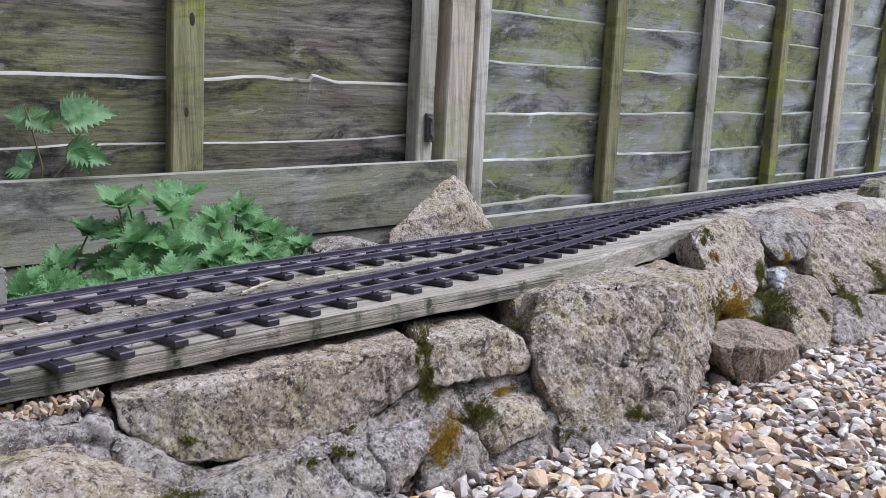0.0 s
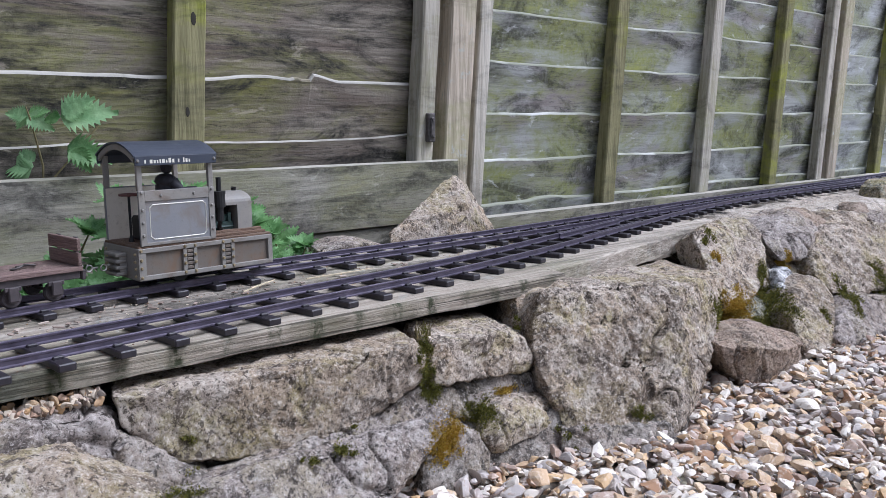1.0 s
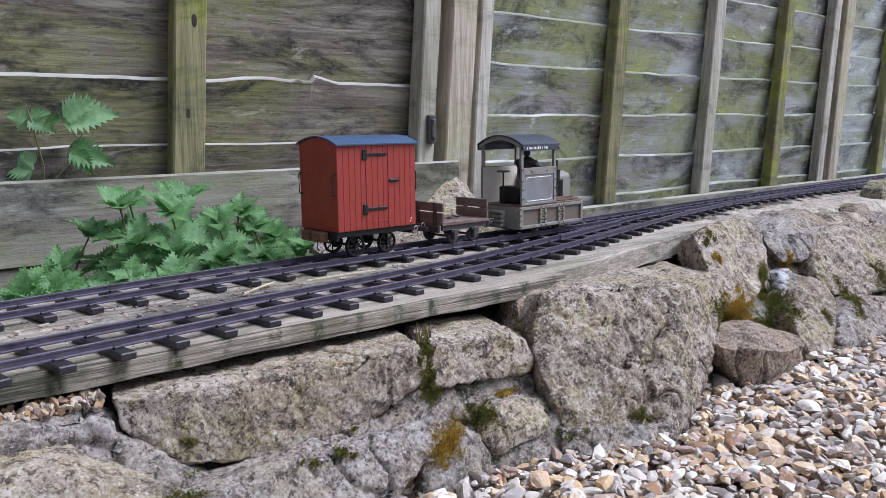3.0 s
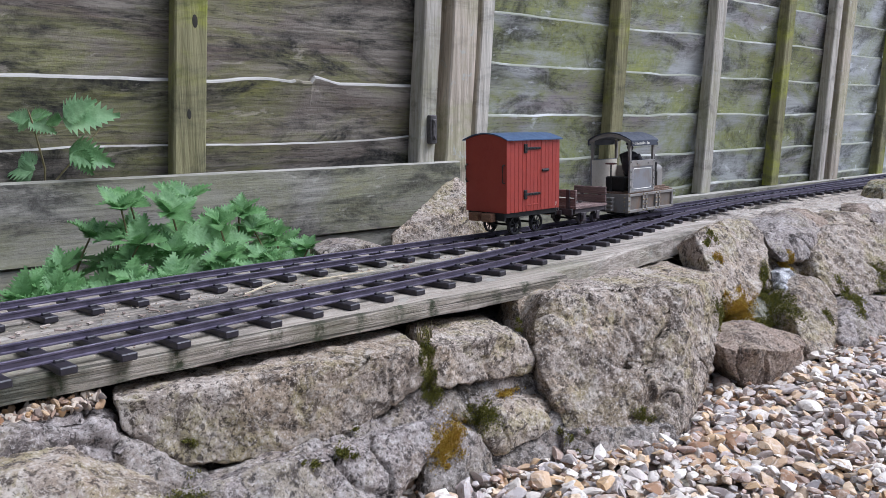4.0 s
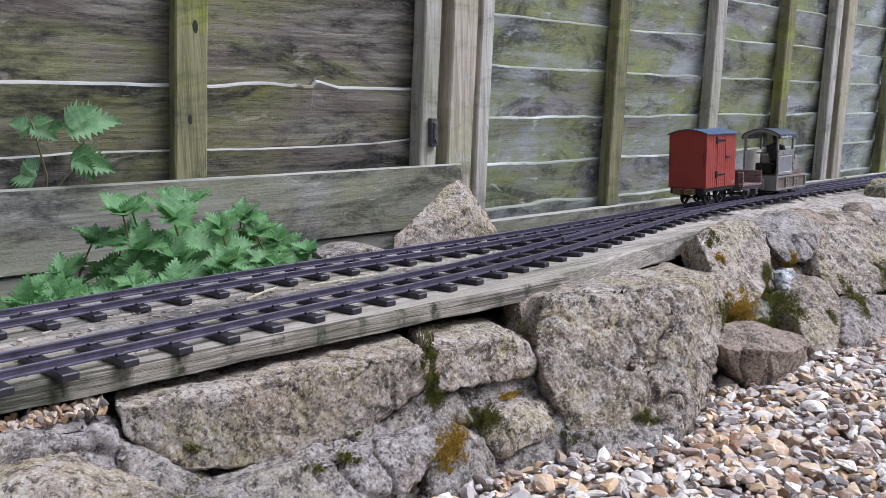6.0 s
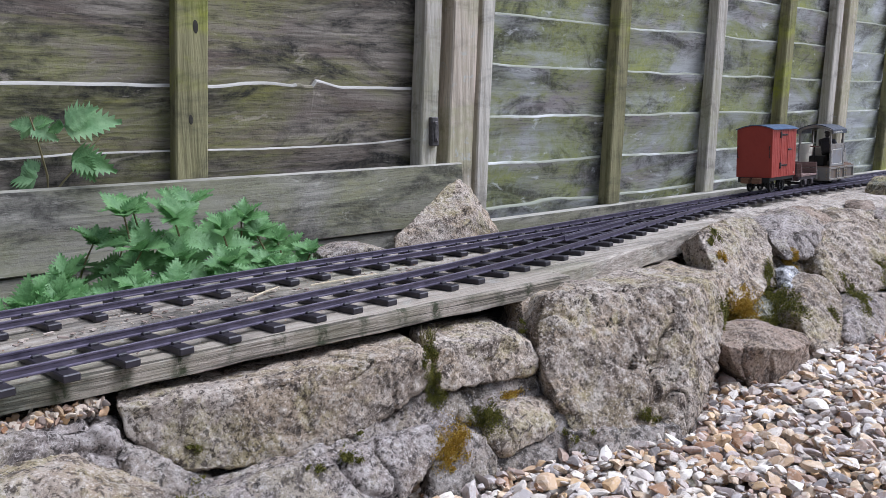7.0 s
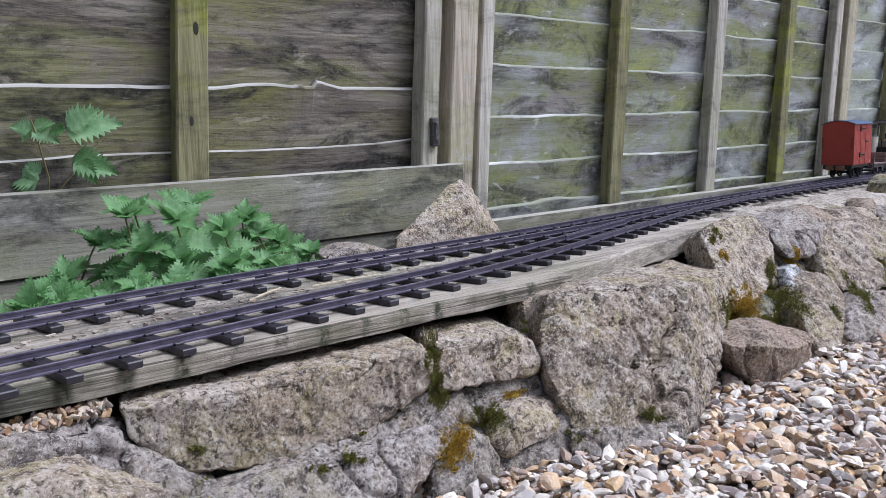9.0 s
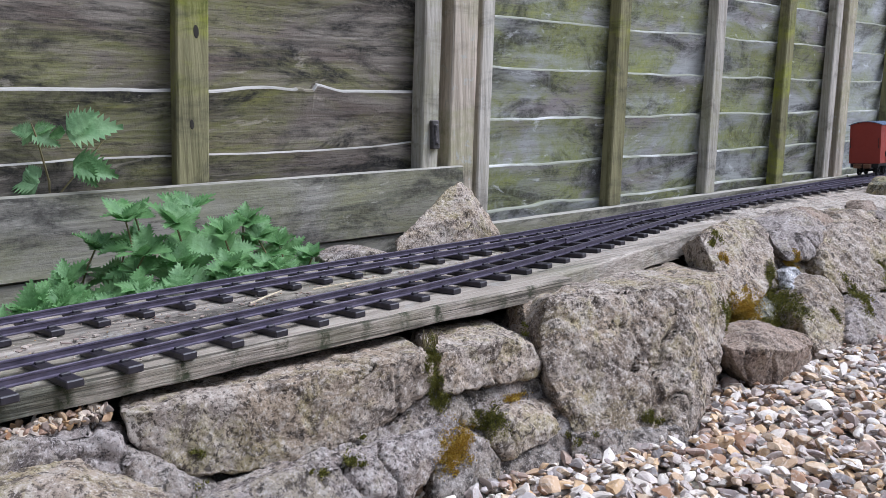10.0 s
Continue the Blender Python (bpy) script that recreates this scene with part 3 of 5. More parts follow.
wall_stone([(0.194, 0.510, 0.068), (0.221, 0.508, 0.066), (0.260, 0.508, 0.066), (0.310, 0.505, 0.063), (0.351, 0.505, 0.063), (0.390, 0.508, 0.066), (0.423, 0.507, 0.064), (0.439, 0.501, 0.056), (0.410, 0.493, 0.042),
            (0.391, 0.488, 0.035), (0.351, 0.477, 0.018), (0.301, 0.465, -0.01), (0.183, 0.475, -0.01)],
           0.05, 4, M_STONE_B, "broad grey stone leaning at the wall's foot", sink=0.97, drop=0.022, fine=0.0027)
wall_stone([(0.458, 0.547, 0.114), (0.519, 0.547, 0.111), (0.559, 0.547, 0.110), (0.576, 0.545, 0.098), (0.582, 0.541, 0.074), (0.573, 0.540, 0.067), (0.506, 0.541, 0.071), (0.455, 0.541, 0.076), (0.452, 0.544, 0.094)],
           0.08, 5, M_STONE, "squarish sandstone block under the plank", sink=0.98, fine=0.0027)
wall_stone([(0.465, 0.552, 0.069), (0.529, 0.549, 0.065), (0.586, 0.547, 0.062), (0.610, 0.538, 0.039), (0.592, 0.533, 0.025), (0.531, 0.535, 0.030), (0.477, 0.540, 0.040)],
           0.04, 22, M_MORTAR, "rough pinkish-grey stone bedded in mortar")
wall_stone([(0.504, 0.522, 0.050), (0.537, 0.523, 0.052), (0.594, 0.518, 0.043), (0.588, 0.507, 0.020), (0.539, 0.506, 0.016), (0.492, 0.505, 0.013), (0.484, 0.512, 0.029)],
           0.04, 6, M_STONE, "small buff stone set in mortar", proud=[(0.508, 0.503, 0.038)])
wall_stone([(0.459, 0.522, 0.049), (0.484, 0.514, 0.030), (0.491, 0.508, 0.018), (0.492, 0.500, -0.01), (0.444, 0.493, -0.02), (0.398, 0.495, -0.02), (0.412, 0.508, 0.023)],
           0.04, 23, M_MORTAR, "rough grey stone filling the wall's foot")
wall_stone([(0.610, 0.592, 0.128), (0.645, 0.592, 0.128), (0.633, 0.575, 0.106), (0.615, 0.566, 0.087), (0.625, 0.543, 0.035), (0.608, 0.532, 0.008), (0.598, 0.545, 0.040), (0.592, 0.565, 0.084)],
           0.04, 24, M_STONE, "narrow buff stone wedged beside the boulder")
wall_stone([(0.612, 0.555, 0.140), (0.647, 0.545, 0.139), (0.703, 0.522, 0.129), (0.783, 0.497, 0.128), (0.738, 0.467, 0.058), (0.697, 0.444, 0.001), (0.675, 0.441, -0.013), (0.618, 0.461, -0.010), (0.574, 0.487, 0.012), (0.585, 0.509, 0.052), (0.575, 0.531, 0.083), (0.584, 0.544, 0.108)],
           0.10, 7, M_STONE, "large rough sandstone boulder with pitted face", rough=1.25, fine=0.0027, sink=0.93, drop=0.012, 
           proud=[(0.945, 0.546, 0.110), (0.883, 0.515, 0.075), (0.829, 0.490, 0.035), (0.794, 0.486, -0.005), (0.790, 0.665, 0.113), (0.910, 0.690, 0.111), (1.000, 0.665, 0.109), (1.000, 0.597, 0.109)])
wall_stone([(0.569, 0.490, 0.022), (0.619, 0.468, 0.012), (0.681, 0.450, 0.012), (0.700, 0.442, -0.012), (0.609, 0.450, -0.015), (0.555, 0.476, -0.010)], 0.03, 33, M_MORTAR, "rough grey mortar skirt under the boulder", rough=0.9)
wall_stone([(1.000, 0.628, 0.155), (1.060, 0.640, 0.163), (1.105, 0.645, 0.166), (1.154, 0.636, 0.160), (1.166, 0.617, 0.141), (1.151, 0.598, 0.120), (1.101, 0.572, 0.091), (1.057, 0.558, 0.075), (0.996, 0.546, 0.063),
            (0.958, 0.549, 0.066), (0.985, 0.581, 0.101), (0.991, 0.606, 0.129)], 0.05, 8, M_STONE, "tall buff stone at the plank's end", fine=0.0034, drop=0.02)
wall_stone([(0.998, 0.583, 0.076), (1.032, 0.567, 0.058), (1.096, 0.572, 0.063), (1.144, 0.553, 0.042), (1.111, 0.531, 0.0), (1.030, 0.530, 0.0), (0.937, 0.543, 0.01)], 0.05, 29, M_STONE_DARK, "dark stone overgrown with moss", fine=0.0036)
wall_stone([(1.178, 0.620, 0.137), (1.250, 0.635, 0.153), (1.320, 0.647, 0.163), (1.342, 0.628, 0.146), (1.352, 0.611, 0.127), (1.307, 0.589, 0.104), (1.233, 0.582, 0.097), (1.175, 0.587, 0.102), (1.169, 0.608, 0.124)],
           0.06, 9, M_STONE_B, "pointed pale stone capping the wall", fine=0.0036, proud=[(1.270, 0.590, 0.135)])
wall_stone([(1.151, 0.580, 0.089), (1.187, 0.581, 0.090), (1.182, 0.569, 0.077), (1.142, 0.554, 0.060), (1.126, 0.560, 0.067)], 0.02, 30, M_STONE_PALE, "small white-grey stone in the mossy gap", fine=0.0036, rough=0.8)
wall_stone([(1.192, 0.626, 0.113), (1.266, 0.612, 0.097), (1.319, 0.600, 0.083), (1.254, 0.577, 0.058), (1.166, 0.559, 0.038), (1.107, 0.573, 0.053)], 0.05, 31, M_STONE, "buff stone deep in the wall's gap", fine=0.0036)
wall_stone([(1.138, 0.541, 0.077), (1.166, 0.547, 0.085), (1.204, 0.539, 0.075), (1.206, 0.522, 0.055), (1.162, 0.496, 0.024), (1.127, 0.475, 0.000), (1.079, 0.471, -0.01), (1.044, 0.476, 0.001), (1.049, 0.492, 0.020), (1.066, 0.514, 0.045)],
           0.06, 10, M_STONE, "rounded grey stone at the wall's foot", soft=7, fine=0.0034)
wall_stone([(1.323, 0.598, 0.131), (1.440, 0.600, 0.134), (1.561, 0.583, 0.115), (1.732, 0.574, 0.104), (1.547, 0.505, 0.028), (1.392, 0.513, 0.037), (1.263, 0.519, 0.044), (1.223, 0.528, 0.053), (1.215, 0.550, 0.077), (1.248, 0.573, 0.104)],
           0.10, 11, M_STONE, "wide pitted sandstone block", rough=1.7, fine=0.0036)
wall_stone([(1.161, 0.491, 0.037), (1.232, 0.500, 0.048), (1.299, 0.497, 0.044), (1.367, 0.485, 0.028), (1.460, 0.475, 0.016), (1.393, 0.450, -0.02), (1.255, 0.458, -0.02), (1.183, 0.459, -0.02), (1.136, 0.463, -0.01), (1.116, 0.470, 0.010)],
           0.07, 12, M_STONE_B, "low grey stone half sunk in the gravel", fine=0.0036)
wall_stone([(1.347, 0.655, 0.156), (1.391, 0.658, 0.159), (1.422, 0.636, 0.138), (1.420, 0.622, 0.123), (1.374, 0.623, 0.124), (1.344, 0.639, 0.141)], 0.04, 13, M_STONE_RED, "small brown stone on top of the wall", fine=0.004)
wall_stone([(1.467, 0.644, 0.144), (1.531, 0.645, 0.145), (1.589, 0.633, 0.133), (1.566, 0.617, 0.117), (1.488, 0.620, 0.120), (1.437, 0.628, 0.128)], 0.05, 14, M_STONE, "small flat stone on top of the wall", fine=0.004)
wall_stone([(1.580, 0.629, 0.129), (1.672, 0.635, 0.135), (1.797, 0.618, 0.118), (1.741, 0.591, 0.091), (1.592, 0.602, 0.102)], 0.06, 19, M_STONE_B, "flat buff stone on top of the wall", fine=0.004)
wall_stone([(1.636, 0.676, 0.146), (1.685, 0.675, 0.145), (1.670, 0.657, 0.127), (1.620, 0.646, 0.116), (1.595, 0.655, 0.125)], 0.04, 32, M_STONE_RED, "rounded brown knob of stone on the wall", fine=0.004, soft=5)
wall_stone([(1.60, 0.595, 0.110), (1.80, 0.59, 0.110), (1.95, 0.58, 0.105), (1.90, 0.46, -0.02), (1.62, 0.46, -0.02), (1.50, 0.50, 0.03)], 0.12, 20, M_STONE, "wide grey-buff stone farther along the wall", fine=0.006)
wall_stone([(1.98, 0.595, 0.125), (2.20, 0.59, 0.12), (2.36, 0.58, 0.11), (2.34, 0.46, -0.02), (2.02, 0.46, -0.02), (1.96, 0.52, 0.05)], 0.12, 21, M_STONE_B, "wide grey stone farther along the wall", fine=0.006)
wall_stone([(0.842, 0.485, 0.051), (0.887, 0.487, 0.058), (0.943, 0.486, 0.056), (1.021, 0.482, 0.034), (1.037, 0.480, 0.023), (1.021, 0.475, 0.002), (0.966, 0.473, -0.014), (0.917, 0.472, -0.018), (0.885, 0.474, -0.010), (0.852, 0.479, 0.021), (0.841, 0.483, 0.038)],
           0.06, 15, M_STONE_RED, "loose reddish-brown rock lying on the gravel", "rock", "rock", "", rough=0.9, proud=[(0.868, 0.462, 0.050), (0.935, 0.452, 0.036), (0.920, 0.462, -0.016)], drop=-0.004)
wall_stone([(1.92, 0.735, 0.130), (1.945, 0.745, 0.158), (1.99, 0.75, 0.170), (2.10, 0.753, 0.174), (2.18, 0.745, 0.15), (2.12, 0.735, 0.115), (1.96, 0.733, 0.112)],
           0.06, 16, M_STONE_DARK, "dark mossy rock beside the track", "rock", "rock", "", soft=6, fine=0.005)
wall_stone([(0.582, 0.93, 0.141), (0.618, 0.93, 0.147), (0.665, 0.93, 0.145), (0.705, 0.93, 0.133), (0.702, 0.93, 0.10), (0.581, 0.93, 0.10)], 0.09, 17, M_STONE_B, "flat pale stone behind the track", "rock", "rock", "", rough=0.6, fine=0.004)
wall_stone([(0.833, 1.098, 0.095), (0.838, 1.108, 0.122), (0.920, 1.126, 0.166), (0.995, 1.142, 0.206), (1.020, 1.145, 0.212), (1.040, 1.138, 0.194), (1.066, 1.119, 0.148), (1.085, 1.096, 0.090)],
           0.06, 18, M_STONE, "pyramid-shaped sandstone rock against the fence", "rock", "rock", "", rough=1.0, fine=0.0034, sink=0.7, drop=0.02, proud=[(0.992, 1.085, 0.166), (0.94, 1.070, 0.09), (1.03, 1.085, 0.10)])


def core_face(x, z):
    r = min(max((x - 0.80) / 0.15, 0.0), 1.0)
    back = 0.045 * min(max((0.50 - x) / 0.06, 0.0), 1.0)
    return (1 - r) * (0.512 + back + 0.55 * z) + r * (0.60 + 1.0 * z)


def wall_core():
    bm = bmesh.new()
    nx, nz = 260, 16
    g = []
    for i in range(nx + 1):
        x = -0.6 + 4.4 * i / nx
        col = []
        for j in range(nz + 1):
            z = -0.03 + (0.128 + 0.015 * min(max((x - 0.85) / 0.2, 0.0), 1.0)) * j / nz
            d = 0.009 * fbm(x, 3, z, 22) + 0.006 * fbm(x, 7, z, 75)
            col.append(bm.verts.new((x, core_face(x, z) - d, z)))
        col.append(bm.verts.new((x, core_face(x, 0.12) + 0.12, 0.095)))
        g.append(col)
    for a, b in zip(g, g[1:]):
        for j in range(nz + 1):
            bm.faces.new((a[j], b[j], b[j + 1], a[j + 1]))
    return smooth(part("wall_core", bm, M_MORTAR))


core = wall_core()
tagged(core, "grey mortar between the wall stones", "wall", kind="structure")


def mortar_foot():
    bm = bmesh.new()
    nx, nz = 60, 8
    g = []
    for i in range(nx + 1):
        x = 0.42 + 0.30 * i / nx
        base = 0.505 - 0.25 * max(0.0, x - 0.49)
        col = []
        for j in range(nz + 1):
            z = -0.02 + 0.06 * j / nz
            col.append(bm.verts.new((x, base + 0.7 * max(z, 0) + 0.008 * fbm(x, 1, z, 30) + (0.03 if j == nz else 0), z + 0.005 * fbm(x, 4, z, 25))))
        g.append(col)
    for a, b in zip(g, g[1:]):
        for j in range(nz):
            bm.faces.new((a[j], b[j], b[j + 1], a[j + 1]))
    return smooth(part("mortar_foot", bm, M_MORTAR))


footing = mortar_foot()
tagged(footing, "grey mortar footing at the boulder's base", "mortar", kind="structure")


# ---- fence ----
LEAN_X, LEAN_Y = 0.055, -0.031


def leaned(x, y, z):
    return Vector((x + LEAN_X * (z - 0.25), y + LEAN_Y * (z - 0.25), z))


def lap_board(x0, x1, top, height, seed, y=1.30, wave=0.006, notch=0.0, lift=0.0, edge=1.0):
    """A rough sawn board with a wandering upper edge that stands proud of the board above."""
    bm = bmesh.new()
    n = max(12, int((x1 - x0) / 0.008))
    prev = None
    for i in range(n + 1):
        x = x0 + (x1 - x0) * i / n
        t = top + wave * noise.fractal(Vector((x * 3.1 + seed * 7, seed, 0)), 0.9, 2.0, 4) + 0.012 * max(0.0, noise.noise(Vector((x * 5 + seed * 3, 4, seed))) - 0.35)
        face = t - 0.05
        if notch:
            t += 0.010 * max(0.0, 1 - abs(x - notch - 0.022) / 0.05) if x > notch + 0.016 else 0.004 * max(0.0, 1 - abs(x - notch + 0.016) / 0.012)
        t += lift * max(0.0, (x - x1 + 0.28) / 0.28) ** 2
        w = 0.003 * noise.noise(Vector((x * 6, seed * 2, 1)))
        b = top - height - 0.02
        prof = [(b, y + 0.006 + w), (face, y - 0.003 + w), (t - 0.0062 * edge, y - 0.0125 + w), (t - 0.0030 * edge, y - 0.0112 + w), (t, y - 0.0060 + w), (t - 0.001, y + 0.004 + w), (b, y + 0.016 + w)]
        row = [bm.verts.new((x, yy + LEAN_Y * (zz - 0.25), zz)) for zz, yy in prof]
        if prev:
            for k in range(7):
                f = bm.faces.new((prev[k], row[k], row[(k + 1) % 7], prev[(k + 1) % 7]))
                f.material_index = 1 if k in (2, 3) and not (notch and abs(x - notch) < 0.016) else 0
        else:
            bm.faces.new(row)
        prev = row
    bm.faces.new(prev[::-1])
    bmesh.ops.recalc_face_normals(bm, faces=bm.faces)
    return bm


def batten_mesh(x, w, y0, y1, z0, z1, seed):
    bm = bmesh.new()
    n, prev = 40, None
    c = 0.003
    for i in range(n + 1):
        z = z0 + (z1 - z0) * i / n
        d = 0.0015 * noise.noise(Vector((seed * 5, z * 9, 0)))
        pts = [(x - w / 2 + d, y1), (x - w / 2 + d, y0 + c), (x - w / 2 + c + d, y0), (x + w / 2 - c + d, y0), (x + w / 2 + d, y0 + c), (x + w / 2 + d, y1)]
        row = [bm.verts.new(leaned(px, py, z)) for px, py in pts]
        if prev:
            for k in range(6):
                bm.faces.new((prev[k], prev[(k + 1) % 6], row[(k + 1) % 6], row[k]))
        else:
            bm.faces.new(row[::-1])
        prev = row
    bm.faces.new(prev)
    return bm


FENCE_TOP = 1.35


fence = tagged(new("garden_fence"), "weathered lap fence, grey-brown boards and green-stained battens", "fence")


def fence_panel(x0, x1, tops, battens, seed, boards):
    for i, t in enumerate(tops):
        h = t - tops[i - 1] if i else 0.10
        part("board", lap_board(x0, x1, t, h, seed + i * 1.7, notch=0.788 if abs(t - 0.388) < 0.001 else 0.0, lift=0.016 if abs(t - 0.281) < 0.001 else 0.0, edge=0.5 if abs(t - 0.281) < 0.001 else 0.9), boards, fence).data.materials.append(M_EDGE if boards == M_FENCE else M_EDGE_GREY)
    for i, (x, w, proud, z0, mat) in enumerate(battens):
        part("batten", batten_mesh(x, w, 1.286 - proud, 1.286, z0, FENCE_TOP, seed + i), mat, fence, "green-stained batten" if mat == M_BATTEN_GREEN else "grey batten")


def upto(tops, pitch=0.104):
    tops = list(tops)
    while tops[-1] < FENCE_TOP - 0.02:
        tops.append(tops[-1] + pitch)
    return tops


G, Y = M_BATTEN_GREEN, M_BATTEN_GREY
fence_panel(-0.75, 1.105, upto((0.180, 0.281, 0.388, 0.578)), [(-0.40, 0.055, 0.022, 0.20, G), (0.08, 0.055, 0.022, 0.20, G), (0.555, 0.054, 0.024, 0.235, G), (1.038, 0.042, 0.034, 0.235, Y)], 1.3, M_FENCE)
fence_panel(1.165, 2.83, upto((0.133, 0.229, 0.330, 0.438, 0.545)), [(1.196, 0.036, 0.022, 0.10, Y), (1.640, 0.047, 0.03, 0.112, G), (2.065, 0.048, 0.03, 0.112, Y), (2.455, 0.046, 0.03, 0.112, G), (2.770, 0.042, 0.03, 0.112, Y)], 9.1, M_FENCE_GREY)
fence_panel(2.86, 4.85, upto((0.133, 0.229, 0.332, 0.434, 0.534)), [(3.25, 0.05, 0.03, 0.10, G), (3.74, 0.05, 0.03, 0.10, Y), (4.2, 0.05, 0.03, 0.10, G), (4.8, 0.05, 0.03, 0.10, Y)], 17.7, M_FENCE_FAR)


def fence_post(x, w, y0, label):
    return part("post", batten_mesh(x, w, y0, y0 + 0.075, 0.0, FENCE_TOP + 0.05, x), M_POST, fence, label)


fence_post(1.121, 0.066, 1.250, "square sawn timber fence post between two panels")
fence_post(2.850, 0.062, 1.250, "grey timber fence post farther along")
fence_post(-0.79, 0.07, 1.250, "square timber fence post")


def long_board(name, a, b, width, z0, z1, material, label, seed, upright=False, n=60, cat="board", parent=None):
    """A plank from a to b; upright on edge, or lying with its front edge on the line."""
    a, b = Vector((*a, 0)), Vector((*b, 0))
    d = (b - a).normalized()
    side = Vector((-d.y, d.x, 0))
    bm = bmesh.new()
    prev, c = None, 0.0025
    for i in range(n + 1):
        p = a.lerp(b, i / n)
        w = 0.0016 * noise.fractal(Vector((i * 0.23, seed, 0)), 0.9, 2, 3)
        v = 0.0012 * noise.fractal(Vector((i * 0.31, seed, 5)), 0.9, 2, 3)
        prof = [(width, z0), (w, z0 + v), (w, z1 - c), (w + c, z1 + v * 0.5), (width, z1 + v * 0.5)]
        row = [bm.verts.new(p + side * s + Vector((0, 0, z))) for s, z in prof]
        if prev:
            for k in range(5):
                f = bm.faces.new((prev[k], row[k], row[(k + 1) % 5], prev[(k + 1) % 5]))
                f.material_index = 1 if parent and k in (2, 3) else 0
        else:
            bm.faces.new(row)
        prev = row
    bm.faces.new(prev[::-1])
    bmesh.ops.recalc_face_normals(bm, faces=bm.faces)
    if parent:
        ob = part(name, bm, material, parent, label)
        ob.data.materials.append(M_EDGE_DULL)
        return ob
    return tagged(part(name, bm, material), label, cat)


long_board("gravel_board", (-0.75, 1.233), (1.108, 1.233), 0.022, 0.1185, 0.2365, M_GRAVELBOARD, "wide weathered grey gravel board along the fence", 3, parent=fence)
long_board("gravel_board", (-0.75, 1.240), (1.09, 1.240), 0.022, -0.02, 0.1140, M_GRAVELBOARD, "lower gravel board behind the nettles", 4, parent=fence)
long_board("gravel_board", (1.115, 1.248), (2.90, 1.248), 0.022, -0.02, 0.111, M_GRAVELBOARD, "greenish gravel board under the fence panel", 5, parent=fence)
long_board("gravel_board", (2.91, 1.248), (4.85, 1.248), 0.022, -0.02, 0.111, M_GRAVELBOARD, "grey gravel board farther along the fence", 6, parent=fence)
bm = bmesh.new()
box(bm, 1.038, 1.056, 1.240, 1.254, 0.272, 0.328, 0.002)
box(bm, 1.042, 1.052, 1.237, 1.241, 0.28, 0.32, 0.0015)
for z in (0.285, 0.315):
    rod(bm, (1.047, 1.238, z), (1.047, 1.235, z), 0.003, 8)
part("bracket", bm, M_IRON, fence, "dark metal fixing bracket")

for x, z, s in ((0.560, 0.474, 0.8), (0.552, 0.330, 0.6)):
    bm = bmesh.new()
    m = Matrix.Translation(leaned(x, 1.2620, z)) @ Matrix.Diagonal((0.006 * s, 0.0007, 0.014 * s, 1))
    bmesh.ops.create_icosphere(bm, subdivisions=2, radius=1, matrix=m)
    part("knot", bm, M_KNOT, fence, "dark knot in the batten")

# ---- boards under the track ----
long_board("trackbed_plank", (-0.5, 0.592), (0.688, 0.590), 0.112, 0.1265, BED_TOP, M_BED_FRONT, "weathered timber plank carrying the front track", 11, cat="plank")
long_board("trackbed_plank", (0.690, 0.612), (1.22, 0.716), 0.13, 0.1165, BED_TOP, M_BED, "weathered timber plank bearing the turnout", 12, cat="plank")
long_board("trackbed_plank", (-0.5, 0.710), (0.80, 0.722), 0.155, 0.1225, BED_TOP - 0.001, M_BED, "weathered timber plank carrying the rear track", 13, cat="plank")
long_board("trackbed_plank", (0.80, 0.745), (1.35, 0.80), 0.13, 0.1225, BED_TOP - 0.0015, M_BED, "weathered rear plank under the turnout", 14, cat="plank")


# ---- railway ----
def rail_mesh(line, off, x0, x1, step=0.02):
    """A rail swept along a line, off metres to its left."""
    bm = bmesh.new()
    h = RAIL_TOP
    prof = [(-0.0026, SLEEPER_TOP), (-0.0026, SLEEPER_TOP + 0.0009), (-0.0008, SLEEPER_TOP + 0.0017), (-0.0008, h - 0.0022), (-0.0015, h - 0.0017), (-0.0015, h - 0.0004), (-0.0010, h),
            (0.0010, h), (0.0015, h - 0.0004), (0.0015, h - 0.0017), (0.0008, h - 0.0022), (0.0008, SLEEPER_TOP + 0.0017), (0.0026, SLEEPER_TOP + 0.0009), (0.0026, SLEEPER_TOP)]
    n = int((x1 - x0) / step)
    prev = None
    for i in range(n + 1):
        x = x0 + (x1 - x0) * i / n
        a = heading(line, x)
        side = Vector((-math.sin(a), math.cos(a), 0))
        p = Vector((x, line(x), 0)) + side * off
        row = [bm.verts.new(p + side * s + Vector((0, 0, z))) for s, z in prof]
        if prev:
            for k in range(len(prof) - 1):
                bm.faces.new((prev[k], prev[k + 1], row[k + 1], row[k]))
        else:
            bm.faces.new(row)
        prev = row
    bm.faces.new(prev[::-1])
    bmesh.ops.recalc_face_normals(bm, faces=bm.faces)
    return bm


HALF = 0.0236
SLEEPER_HALF = 0.0388
PITCH = 0.0425


def sleeper_mesh(y0, y1, seats, w=0.0125):
    bm = bmesh.new()
    box(bm, -w / 2, w / 2, y0, y1, BED_TOP, SLEEPER_TOP, 0.0009)
    for s in seats:
        for k in (-1, 1):
            box(bm, -0.0036, 0.0036, s + k * 0.0042 - 0.0018, s + k * 0.0042 + 0.0018, SLEEPER_TOP - 0.0005, SLEEPER_TOP + 0.0022, 0.0006)
    return bm


